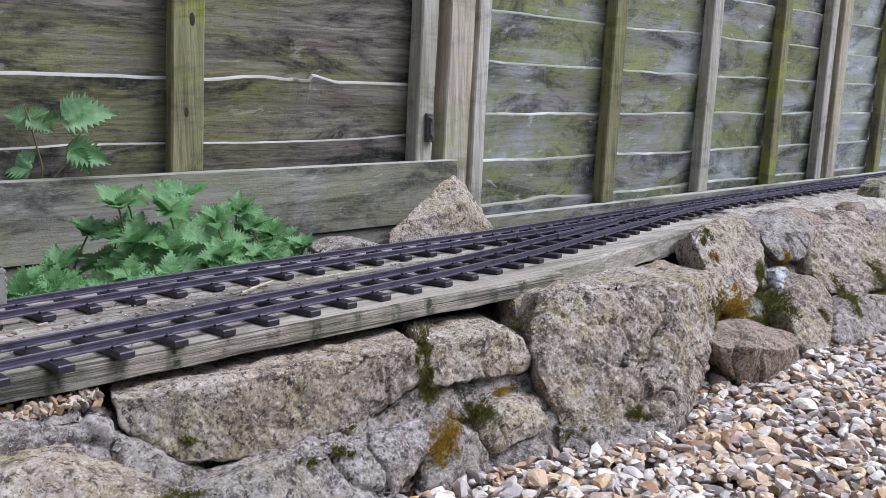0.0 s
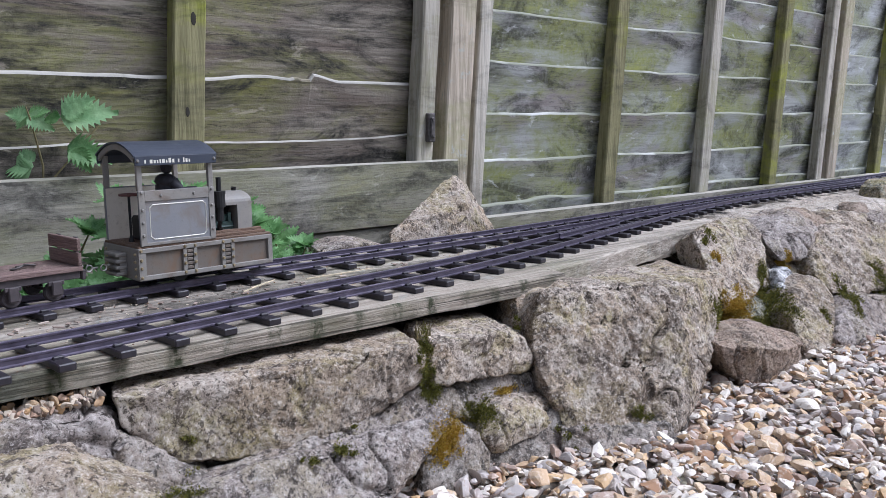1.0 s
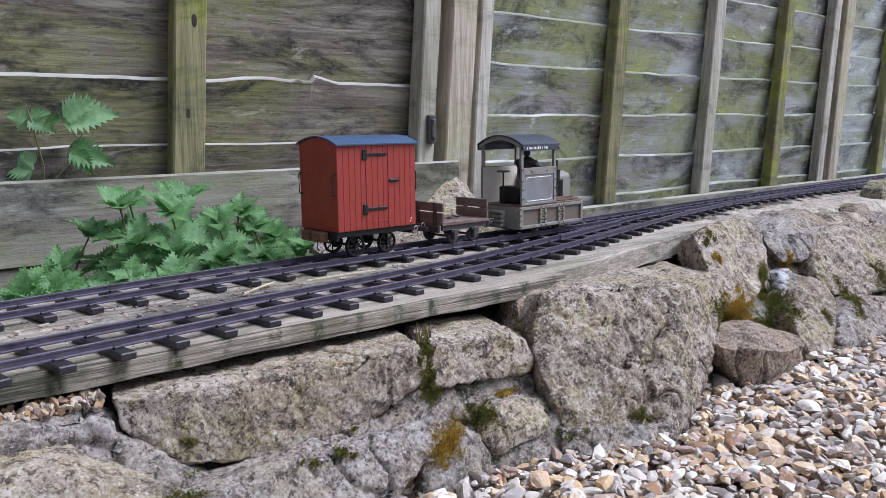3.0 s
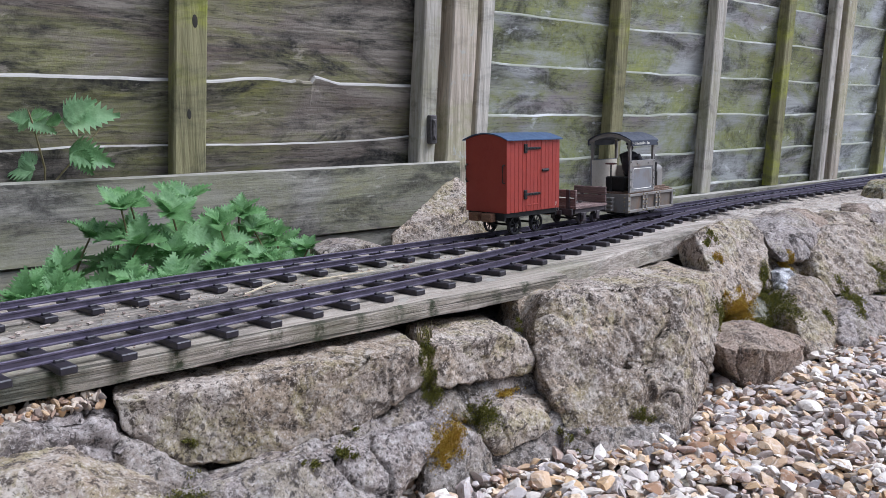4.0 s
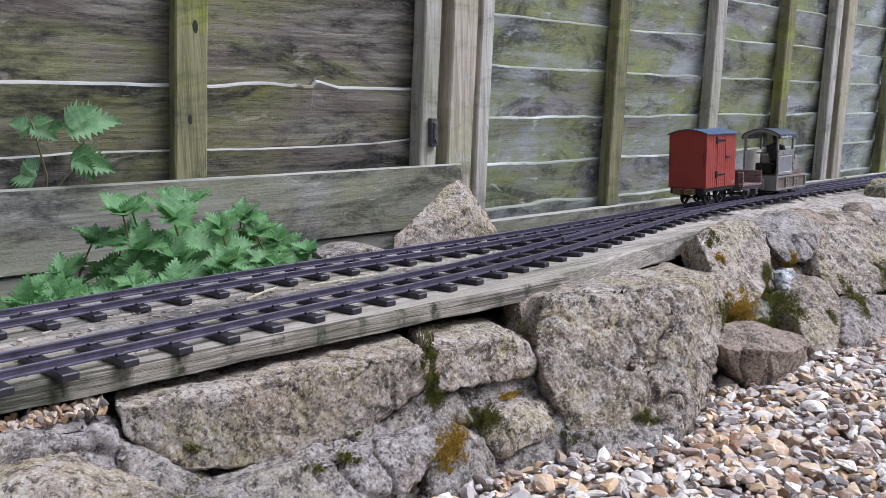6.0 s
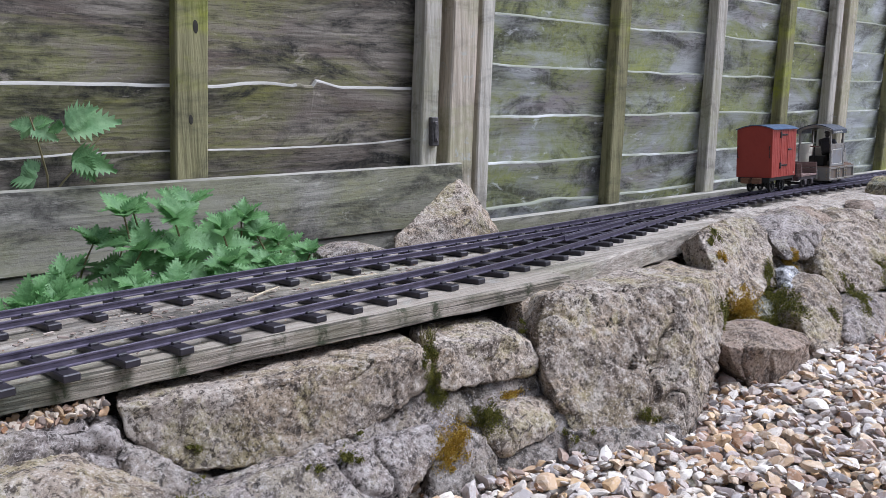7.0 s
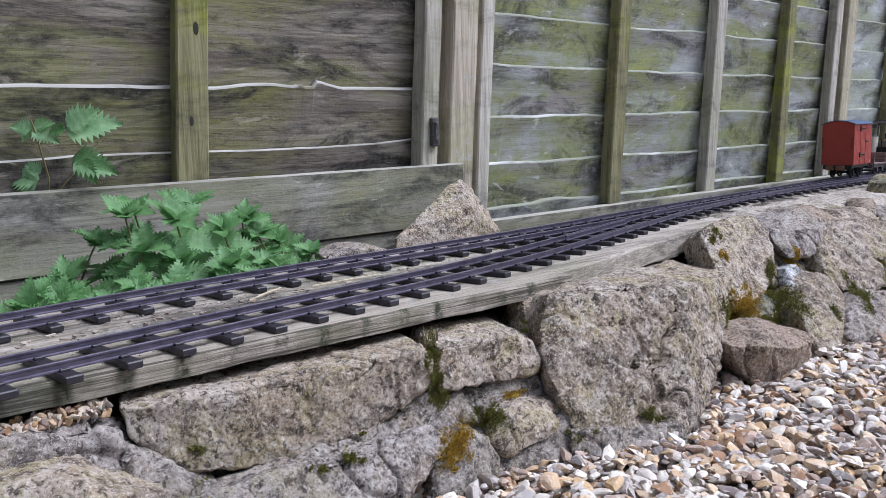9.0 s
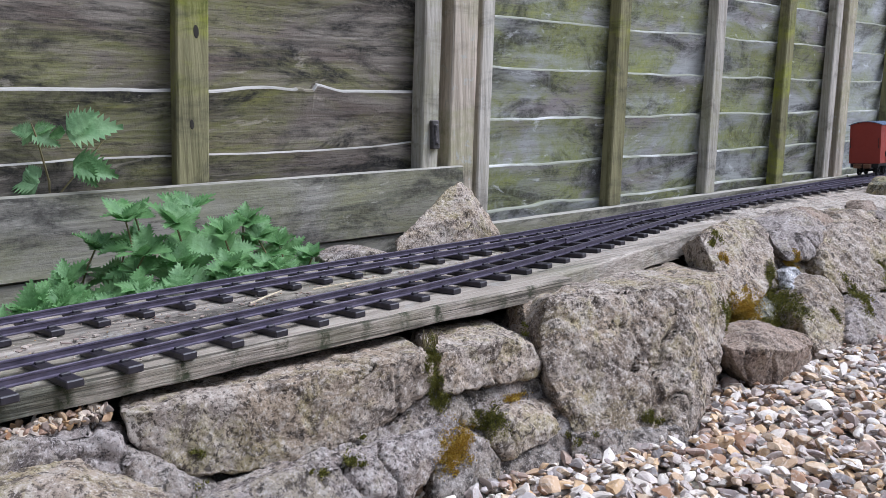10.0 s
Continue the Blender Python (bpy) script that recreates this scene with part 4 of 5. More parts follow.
track = tagged(new("railway_track"), "two converging garden railway tracks, dark rails on brown plastic sleepers", "railway track")
part("rail", rail_mesh(far_line, -HALF, -1.0, 3.4), M_RAIL, track)
part("rail", rail_mesh(far_line, HALF, -1.0, 3.4), M_RAIL, track)
part("rail", rail_mesh(near_line, -HALF, -1.0, 3.4), M_RAIL, track)
part("rail", rail_mesh(near_line, HALF, -1.0, 1.33), M_RAIL, track)
part("rail", rail_mesh(near_line, HALF, 1.95, 3.4), M_RAIL, track)
for k in (-1, 1):
    part("check_rail", rail_mesh(near_line, k * (HALF - 0.006), 0.86, 1.06), M_RAIL, track)

short = part("sleeper", sleeper_mesh(-SLEEPER_HALF, SLEEPER_HALF, (-HALF, HALF)), M_SLEEPER, track)
front_sleeper = part("sleeper", sleeper_mesh(-0.0442, SLEEPER_HALF, (-HALF, HALF)), M_SLEEPER, track)
front_sleeper.matrix_basis = pose(-0.95, near_line(-0.95), 0, 0, 0, math.degrees(heading(near_line, -0.95)))
short.matrix_basis = pose(-0.9585, far_line(-0.9585), 0, 0, 0, math.degrees(heading(far_line, -0.9585)))
rs = random.Random(5)
x = -0.9585 + PITCH
while x < 3.35:
    gap = far_line(x) - near_line(x)
    wob = rs.uniform(-1.5, 1.5)
    if gap > 0.090:
        again("sleeper", short.data, track, pose(x, far_line(x), 0, 0, 0, math.degrees(heading(far_line, x)) + wob))
        again("sleeper", front_sleeper.data, track, pose(x + 0.0085, near_line(x + 0.0085), 0, 0, 0, math.degrees(heading(near_line, x)) + rs.uniform(-1.5, 1.5)))
    elif gap > 0.006:
        ob = part("sleeper", sleeper_mesh(-0.0425 - gap, SLEEPER_HALF, (-HALF, HALF, -HALF - gap, HALF - gap)), M_SLEEPER, track)
        ob.matrix_basis = pose(x, far_line(x), 0, 0, 0, math.degrees(heading(far_line, x)) + wob)
    else:
        again("sleeper", short.data, track, pose(x, far_line(x), 0, 0, 0, math.degrees(heading(far_line, x)) + wob))
    x += PITCH


# ---- gravel ----
def pebble_shapes(seed, fine, count=12):
    r = random.Random(seed)
    shapes = []
    for _ in range(count):
        bm = bmesh.new()
        bmesh.ops.create_icosphere(bm, subdivisions=2 if fine else 1, radius=1)
        cuts = [(Vector((r.gauss(0, 1), r.gauss(0, 1), r.gauss(0, 0.8))).normalized(), r.uniform(0.34, 0.80)) for _ in range(10)]
        s = (1.0, r.uniform(0.55, 0.95), r.uniform(0.24, 0.50))
        o = r.uniform(0, 50)
        for v in bm.verts:
            for nrm, d in cuts:
                k = v.co.dot(nrm) - d
                if k > 0:
                    v.co -= nrm * k
            v.co *= 1 + 0.05 * noise.noise(v.co * 1.6 + Vector((o, 0, 0)))
            v.co = Vector((v.co.x * s[0], v.co.y * s[1], v.co.z * s[2]))
        if fine:
            bmesh.ops.smooth_vert(bm, verts=bm.verts, factor=0.10, use_axis_x=True, use_axis_y=True, use_axis_z=True)
        bm.verts.index_update()
        shapes.append((np.array([v.co[:] for v in bm.verts]), np.array([[v.index for v in f.verts] for f in bm.faces])))
        bm.free()
    return shapes


def gravel(name, spots, seed, label, material=None, fine=True, tilt=0.34):
    r = random.Random(seed)
    shapes = pebble_shapes(seed, fine)
    vs, fs, base = [], [], 0
    for x, y, z, size in spots:
        v, f = shapes[r.randrange(len(shapes))]
        m = np.array(Euler((r.gauss(0, tilt), r.gauss(0, tilt), r.uniform(0, 6.3))).to_matrix())
        vs.append((v * size * (r.uniform(0.8, 1.3), r.uniform(0.75, 1.2), 1)) @ m.T + (x, y, z))
        fs.append(f + base)
        base += len(v)
    me = bpy.data.meshes.new(name)
    me.from_pydata(np.concatenate(vs).tolist(), [], np.concatenate(fs).tolist())
    me.materials.append(material or M_GRAVEL)
    return tagged(new(name, me), label, "gravel", kind="stuff")


rg = random.Random(11)
near_spots, far_spots = [], []
for _ in range(21000):
    x, y = rg.uniform(0.25, 2.1), rg.uniform(0.05, 0.56)
    if y > min(core_face(x, 0.0), 0.56) + 0.005:
        continue
    shown = y > 0.45 - 0.95 * (x - 0.38) and y > 0.15 + 0.36 * (x - 0.69)
    row = (x, y, rg.uniform(-0.011, 0.005), min(0.0150, max(0.0038, rg.lognormvariate(-4.86, 0.42))))
    if shown and x < 1.6:
        near_spots.append(row)
    elif rg.random() < 0.45:
        far_spots.append(row)
gravel("gravel", near_spots, 3, "loose white, tan and brown flint gravel")
gravel("gravel", far_spots, 5, "flint gravel spread round the wall", fine=False)
spots = [(rg.uniform(0.06, 0.184), rg.uniform(0.580, 0.605), 0.117 + rg.uniform(-0.002, 0.004), rg.uniform(0.0028, 0.0068)) for _ in range(260)]
gravel("gravel", spots, 4, "rusty flint chips under the plank's end", M_GRAVEL_RUSTY, tilt=0.9)


def litter():
    """Small grit and wood crumbs on the planks."""
    r = random.Random(21)
    out = []
    for _ in range(1700):
        x = r.uniform(-0.1, 1.6)
        y = r.uniform(near_line(x) - 0.02, far_line(x) + 0.04)
        out.append((x, y, BED_TOP + 0.0005, r.uniform(0.0006, 0.0020)))
    return out


gravel("grit", litter(), 9, "pale grit and crumbs between the tracks", M_GRAVEL_RUSTY, False)


# ---- moss ----
INTO_WALL = Vector((0.62, 0.76, -0.20)).normalized()
bpy.context.view_layer.update()
def wall_tree():
    vs, fs = [], []
    for ob in STONES + [core, footing]:
        n = len(vs)
        vs += [v.co.copy() for v in ob.data.vertices]
        fs += [[n + k for k in p.vertices] for p in ob.data.polygons]
    return BVHTree.FromPolygons(vs, fs)


WALL_FACE = wall_tree()


def rest(p):
    """Where a spore at p settles on the wall's face."""
    hit = WALL_FACE.ray_cast(p - INTO_WALL * 0.16, INTO_WALL, 0.36)
    return hit if hit[0] is not None else None


def moss(name, patches, material, seed, label, blade=1.0):
    r = random.Random(seed)
    bm = bmesh.new()
    side = Vector((0.76, -0.62, 0.0)).normalized()
    up = side.cross(INTO_WALL).normalized()
    if up.z < 0:
        up = -up
    for x, y, z, rx, rz, n in patches:
        tufts = [(r.gauss(0, 0.55), r.gauss(0, 0.55), r.uniform(0.10, 0.34)) for _ in range(max(5, n // 45))]
        for _ in range(int(n * 2.4)):
            a, c, w = r.choice(tufts)
            hit = rest(Vector((x, y, z)) + side * (a + r.gauss(0, w)) * rx + up * (c + r.gauss(0, w)) * rz)
            if hit is None:
                continue
            p = hit[0] - hit[1] * 0.0005 + hit[1] * r.uniform(0.0, 0.0030)
            d = (hit[1] + Vector((r.gauss(0, 0.5), r.gauss(0, 0.5), 0.45 + r.gauss(0, 0.5)))).normalized()
            s = d.orthogonal().normalized() * r.uniform(0.0003, 0.0006) * blade
            t = d.cross(s).normalized() * s.length
            l = r.uniform(0.0008, 0.0020) * blade
            q = [bm.verts.new(p + s), bm.verts.new(p - s * 0.5 + t), bm.verts.new(p - s * 0.5 - t), bm.verts.new(p + d * l)]
            for i, j in ((0, 1), (1, 2), (2, 0)):
                bm.faces.new((q[i], q[j], q[3]))
    return tagged(part(name, bm, material), label, "moss", kind="stuff")


moss("moss", [(0.455, 0.556, 0.109, 0.006, 0.010, 700), (0.450, 0.544, 0.089, 0.006, 0.012, 800), (0.446, 0.533, 0.072, 0.008, 0.009, 700), (0.489, 0.518, 0.047, 0.014, 0.012, 1100), (0.581, 0.555, 0.108, 0.004, 0.006, 160),
              (0.349, 0.525, 0.058, 0.009, 0.006, 350), (0.319, 0.524, 0.057, 0.005, 0.004, 120), (0.219, 0.542, 0.087, 0.004, 0.004, 120), (0.216, 0.525, 0.059, 0.014, 0.006, 420), (0.688, 0.498, 0.014, 0.010, 0.007, 420),
              (0.587, 0.498, 0.014, 0.009, 0.008, 160)], M_MOSS, 5, "green moss in the joints between stones")
moss("moss", [(0.925, 0.532, 0.046, 0.020, 0.020, 2400), (0.900, 0.535, 0.075, 0.010, 0.034, 420), (1.087, 0.564, 0.082, 0.010, 0.024, 1400), (1.091, 0.544, 0.060, 0.016, 0.022, 1700), (1.043, 0.522, 0.036, 0.018, 0.007, 700), (1.253, 0.532, 0.047, 0.014, 0.018, 900),
              (1.404, 0.530, 0.044, 0.022, 0.024, 1500), (1.020, 0.620, 0.144, 0.010, 0.013, 300), (1.165, 0.530, 0.030, 0.008, 0.010, 160)], M_MOSS, 6, "deep green moss between the taller stones", 1.3)
moss("moss", [(0.447, 0.514, 0.041, 0.013, 0.013, 1700), (0.435, 0.509, 0.031, 0.008, 0.009, 700), (0.528, 0.525, 0.058, 0.018, 0.004, 420)], M_MOSS_ORANGE, 7, "orange-brown moss hanging from the stones")
moss("moss", [(0.985, 0.545, 0.061, 0.026, 0.021, 2600), (0.955, 0.540, 0.052, 0.016, 0.016, 1000), (1.186, 0.577, 0.097, 0.008, 0.013, 500), (1.007, 0.598, 0.120, 0.007, 0.010, 220)], M_MOSS_ORANGE, 8, "orange moss under the tall stone", 1.3)
bm = bmesh.new()
rt = random.Random(8)
for _ in range(9):
    p = Vector((0.455 + rt.uniform(-0.008, 0.010), 0.556, 0.118))
    d = Vector((rt.gauss(0, 0.5), rt.gauss(-0.2, 0.3), 1)).normalized()
    tube(bm, [p, p + d * 0.008, p + d * 0.016 + Vector((rt.gauss(0, 0.003), 0, 0))], [0.0006, 0.0005, 0.0002], 4)
tagged(part("grass_sprig", bm, M_STEM), "dry wisps of grass growing from the moss", "grass")


def dry_stalk(points, label):
    return tagged(part("dry_stalk", tube(bmesh.new(), points, [0.0009] * (len(points) - 1) + [0.0004], 5), M_STRAW), label, "dry stalk")


dry_stalk([(0.372, 0.735, 0.1445), (0.392, 0.742, 0.147), (0.412, 0.757, 0.146), (0.428, 0.772, 0.1445)], "curled straw lying between the tracks")
dry_stalk([(0.62, 0.735, 0.1445), (0.65, 0.742, 0.145), (0.69, 0.744, 0.1445)], "straight dry stalk lying between the tracks")
dry_stalk([(0.455, 0.752, 0.1445), (0.50, 0.749, 0.1455), (0.548, 0.756, 0.1445)], "thin dry stalk beside the rear track")


def chips():
    """Flakes of rotten wood between the tracks."""
    r = random.Random(41)
    bm = bmesh.new()
    for _ in range(70):
        x = r.uniform(0.15, 0.62)
        y = r.uniform(near_line(x) + 0.048, far_line(x) - 0.044)
        l, w = r.uniform(0.0012, 0.0045), r.uniform(0.0008, 0.0022)
        box(bm, -l, l, -w, w, -0.0004, 0.0006, 0, Matrix.Translation((x, y, BED_TOP + 0.0008)) @ pose(0, 0, 0, r.uniform(-12, 12), r.uniform(-12, 12), r.gauss(5, 40)))
    return tagged(part("wood_flakes", bm, M_FLAKE), "pale pinkish flakes of rotten wood", "wood flakes", kind="stuff")


chips()


# ---- nettles ----
def leaf_mesh(seed):
    """A toothed, pointed leaf along +x, folded at the midrib and drooping at the tip; one metre long."""
    r = random.Random(seed)
    bm = bmesh.new()
    n = 20
    droop, fold = r.uniform(0.10, 0.35), r.uniform(0.10, 0.35)
    rows = []
    for i in range(n + 1):
        t = i / n
        w = 0.40 * (math.sin(math.pi * min(1, t ** 0.56)) ** 0.8) * (1 - 0.12 * t)
        tooth = r.uniform(1.05, 1.28) if i % 2 else r.uniform(0.62, 0.72)
        adv = 0.075 if i % 2 else -0.015
        z = -droop * t * t
        puck = 0.006 * (1 if i % 4 < 2 else -1)
        row = []
        for s, k in ((-1, 1), (-1, 0.55), (0, 0), (1, 0.55), (1, 1)):
            ww = w * k * (tooth if k == 1 else 1)
            row.append(bm.verts.new((t + (adv if k == 1 else 0), s * ww, z + fold * ww * (1.3 if k == 0.55 else 0.9) + (puck if k == 0.55 else 0) + 0.03 * math.sin(7 * t + seed) * k)))
        rows.append(row)
    for a, b in zip(rows, rows[1:]):
        for k in range(4):
            bm.faces.new((a[k], b[k], b[k + 1], a[k + 1]))
    bmesh.ops.remove_doubles(bm, verts=bm.verts, dist=0.002)
    me = bpy.data.meshes.new("leaf")
    bm.to_mesh(me)
    bm.free()
    me.polygons.foreach_set("use_smooth", [True] * len(me.polygons))
    return me


LEAVES = [leaf_mesh(i) for i in range(6)]
PALE = [leaf_mesh(i + 20) for i in range(4)]
for me in LEAVES:
    me.materials.append(M_LEAF)
for me in PALE:
    me.materials.append(M_LEAF_PALE)


def nettle(base, height, lean, size, seed, label, whorls=4, pale=False):
    """A nettle: a square stem with crossed pairs of leaves, smaller towards the top."""
    r = random.Random(seed)
    p = tagged(new("nettle"), label, "nettle", "nettles by the fence")
    p.matrix_basis = pose(*base)
    pts = []
    for i in range(7):
        t = i / 6
        pts.append(Vector((lean[0] * t * t, lean[1] * t * t, height * t)))
    part("stem", tube(bmesh.new(), pts, [0.0022 - 0.0011 * i / 6 for i in range(7)], 5), M_STEM, p)
    meshes = PALE if pale else LEAVES
    turn = r.uniform(0, 180)
    for w in range(whorls):
        t = 0.30 + 0.70 * w / max(1, whorls - 1)
        q = Vector((lean[0] * t * t, lean[1] * t * t, height * t))
        count = 6 if w == whorls - 1 else 3
        for k in range(count):
            a = turn + w * 90 + k * (360 / count) + r.uniform(-25, 25)
            sz = 0.92 * size * r.uniform(0.75, 1.15) * (1.06 - 0.2 * t if count < 4 else 0.74)
            up = r.uniform(-45, 12) if count < 4 else r.uniform(-68, -18)
            again("leaf", meshes[r.randrange(len(meshes))], p, Matrix.Translation(q) @ pose(0, 0, 0, 22, -10, 0) @ pose(0, 0, 0, r.uniform(-25, 25), up, a) @ Matrix.Diagonal((sz, sz, sz, 1)))
    return p


rn = random.Random(77)
for i, (x, y, h, s) in enumerate([(0.33, 0.97, 0.075, 0.052), (0.37, 1.02, 0.095, 0.055), (0.41, 0.96, 0.095, 0.056), (0.43, 1.02, 0.105, 0.056), (0.47, 0.96, 0.075, 0.052), (0.50, 1.00, 0.078, 0.052),
                                  (0.54, 0.98, 0.060, 0.048), (0.57, 1.0, 0.045, 0.044), (0.38, 0.93, 0.045, 0.050), (0.45, 0.92, 0.038, 0.048), (0.52, 0.93, 0.030, 0.042), (0.32, 0.93, 0.035, 0.048),
                                  (0.28, 0.99, 0.055, 0.050), (0.255, 0.93, 0.022, 0.044), (0.22, 0.90, 0.018, 0.044), (0.19, 0.88, 0.015, 0.042), (0.295, 1.05, 0.10, 0.045), (0.35, 1.06, 0.07, 0.05), (0.40, 1.06, 0.098, 0.052), (0.46, 1.05, 0.085, 0.05), (0.35, 0.90, 0.03, 0.046), (0.42, 0.89, 0.022, 0.042), (0.25, 0.97, 0.035, 0.048), (0.29, 0.90, 0.02, 0.044), (0.48, 0.90, 0.02, 0.04), (0.56, 0.95, 0.03, 0.04), (0.21, 0.94, 0.03, 0.048), (0.245, 0.93, 0.032, 0.048), (0.16, 0.90, 0.018, 0.044)]):
    low = 0.115 - soil_z(x, y) + 0.004
    nettle((x, y, soil_z(x, y) - 0.004), h * (0.62 if x < 0.30 else 0.8 if x < 0.36 else 1.0) + low, (rn.uniform(-0.03, 0.03), rn.uniform(-0.035, 0.0)), s, 100 + i, "bright green nettle with toothed leaves", 4)


def tall_nettle():
    """A sparse taller nettle standing against the fence."""
    p = tagged(new("nettle"), "tall sparse nettle with pale toothed leaves by the fence", "nettle", "nettles by the fence")
    p.matrix_basis = pose(0.337, 1.268, 0.068)
    part("stem", tube(bmesh.new(), [(0, 0, 0), (-0.002, 0, 0.092), (0.002, 0, 0.185), (-0.009, 0, 0.248), (-0.014, 0, 0.268)], [0.0022, 0.002, 0.0018, 0.0014, 0.001], 5), M_STEM, p)
    part("stem", tube(bmesh.new(), [(0.0, 0, 0.15), (0.035, -0.005, 0.19), (0.087, -0.009, 0.248)], [0.0016, 0.0014, 0.001], 5), M_STEM, p)
    side, up, face = Vector((0.756, -0.655, 0)), Vector((0, 0, 1)), Vector((-0.60, -0.70, 0.42)).normalized()
    for k, (u, w, deg, size, pale) in enumerate([(0.030, 0.220, 10, 0.066, 1), (0.030, 0.222, 30, 0.046, 1), (0.026, 0.220, 185, 0.026, 0), (-0.010, 0.224, 12, 0.026, 0),
                                                 (-0.012, 0.222, -30, 0.034, 1), (-0.014, 0.222, 172, 0.030, 1), (-0.012, 0.222, 215, 0.026, 1), (-0.012, 0.160, 172, 0.050, 1), (-0.014, 0.158, 205, 0.038, 1), (-0.008, 0.166, 140, 0.026, 1),
                                                 (0.034, 0.184, -18, 0.054, 0), (0.040, 0.182, -60, 0.036, 0)]):
        d = side * math.cos(radians(deg)) + up * math.sin(radians(deg))
        nrm = (face - d * face.dot(d)).normalized()
        m = Matrix((d, nrm.cross(d), nrm)).transposed().to_4x4()
        q = side * u + up * w - Vector((0, 0.004 * (k % 3), 0))
        again("leaf", (PALE if pale else LEAVES)[k % 4], p, Matrix.Translation(q * 1.1545) @ m @ Matrix.Diagonal((size * 1.1, size * 1.1, size * 1.1, 1)))


tall_nettle()


# ---- the train; each vehicle stands on its origin at the rail's top, nose along +x ----
def arch(bm, x0, x1, half, z0, rise, thick, n=14):
    """A curved roof sheet along x."""
    prev = None
    rows = []
    for j in range(n + 1):
        y = -half + 2 * half * j / n
        z = z0 + rise * (1 - (y / half) ** 2)
        rows.append([bm.verts.new((x, y, z + d)) for x in (x0, x1) for d in (0, thick)])
    for a, b in zip(rows, rows[1:]):
        bm.faces.new((a[0], b[0], b[2], a[2]))
        bm.faces.new((a[1], a[3], b[3], b[1]))
        bm.faces.new((a[0], a[1], b[1], b[0]))
        bm.faces.new((a[2], b[2], b[3], a[3]))
    for a in (rows[0], rows[-1]):
        bm.faces.new((a[0], a[2], a[3], a[1]))
    bmesh.ops.recalc_face_normals(bm, faces=bm.faces)
    return bm


def gable(bm, x0, x1, half, z0, rise, zb, n=14):
    """A wall end with a curved top."""
    f, k = [], []
    pts = [(-half, zb)] + [(-half + 2 * half * j / n, z0 + rise * (1 - (2 * j / n - 1) ** 2)) for j in range(n + 1)] + [(half, zb)]
    for y, z in pts:
        f.append(bm.verts.new((x0, y, z)))
        k.append(bm.verts.new((x1, y, z)))
    bm.faces.new(f)
    bm.faces.new(k[::-1])
    for i in range(len(pts)):
        j = (i + 1) % len(pts)
        bm.faces.new((f[i], k[i], k[j], f[j]))
    bmesh.ops.recalc_face_normals(bm, faces=bm.faces)
    return bm


def bolts(bm, spots, normal, r=0.0011, h=0.0009):
    for p in spots:
        p = Vector(p)
        rod(bm, p, p + Vector(normal) * h, r, 8, r * 0.6)
    return bm


def bolt_parts(parent, spots, normal, material, r=0.0017, h=0.0016):
    turn = Vector(normal).to_track_quat("Z", "Y").to_matrix().to_4x4()
    first = None
    for p in spots:
        if first is None:
            first = part("bolt", rod(bmesh.new(), (0, 0, 0), (0, 0, h), r, 8, r * 0.6), material, parent)
            first.matrix_basis = Matrix.Translation(p) @ turn
        else:
            again("bolt", first.data, parent, Matrix.Translation(p) @ turn)


def wheelset(parent, x, r, spokes, material, tread=0.006):
    """An axle with two wheels, turning about its own middle."""
    ws = part("wheelset", rod(bmesh.new(), (0, -0.026, 0), (0, 0.026, 0), 0.0016, 8), material, parent)
    ws.matrix_basis = pose(x, 0, r)
    for s in (-1, 1):
        bm = bmesh.new()
        y = s * 0.0235
        ring(bm, (0, y, 0), (0, 1, 0), r - 0.0016, 0.0016, 28, 6)
        ring(bm, (0, y - s * 0.0025, 0), (0, 1, 0), r - 0.0008, 0.0012, 28, 5)
        rod(bm, (0, y - 0.003, 0), (0, y + 0.003, 0), 0.0030, 12)
        for k in range(spokes):
            a = 2 * math.pi * k / spokes
            rod(bm, (0, y, 0), ((r - 0.0018) * math.cos(a), y, (r - 0.0018) * math.sin(a)), 0.0009, 5)
        if not spokes:
            rod(bm, (0, y - 0.001, 0), (0, y + 0.001, 0), r - 0.0018, 24)
        part("wheel", bm, material, ws)
    return ws


def chain(parent, x0, x1, z, links=4):
    bm = bmesh.new()
    for i in range(links):
        t = (i + 0.5) / links
        sag = -0.004 * math.sin(math.pi * t)
        ring(bm, (x0 + (x1 - x0) * t, 0.002 * (-1) ** i, z + sag), (0, 1, 0) if i % 2 else (0, 0.3, 1), 0.0029, 0.0007, 14, 5)
    return part("coupling_chain", bm, M_STEEL, parent, "bright steel coupling chain")


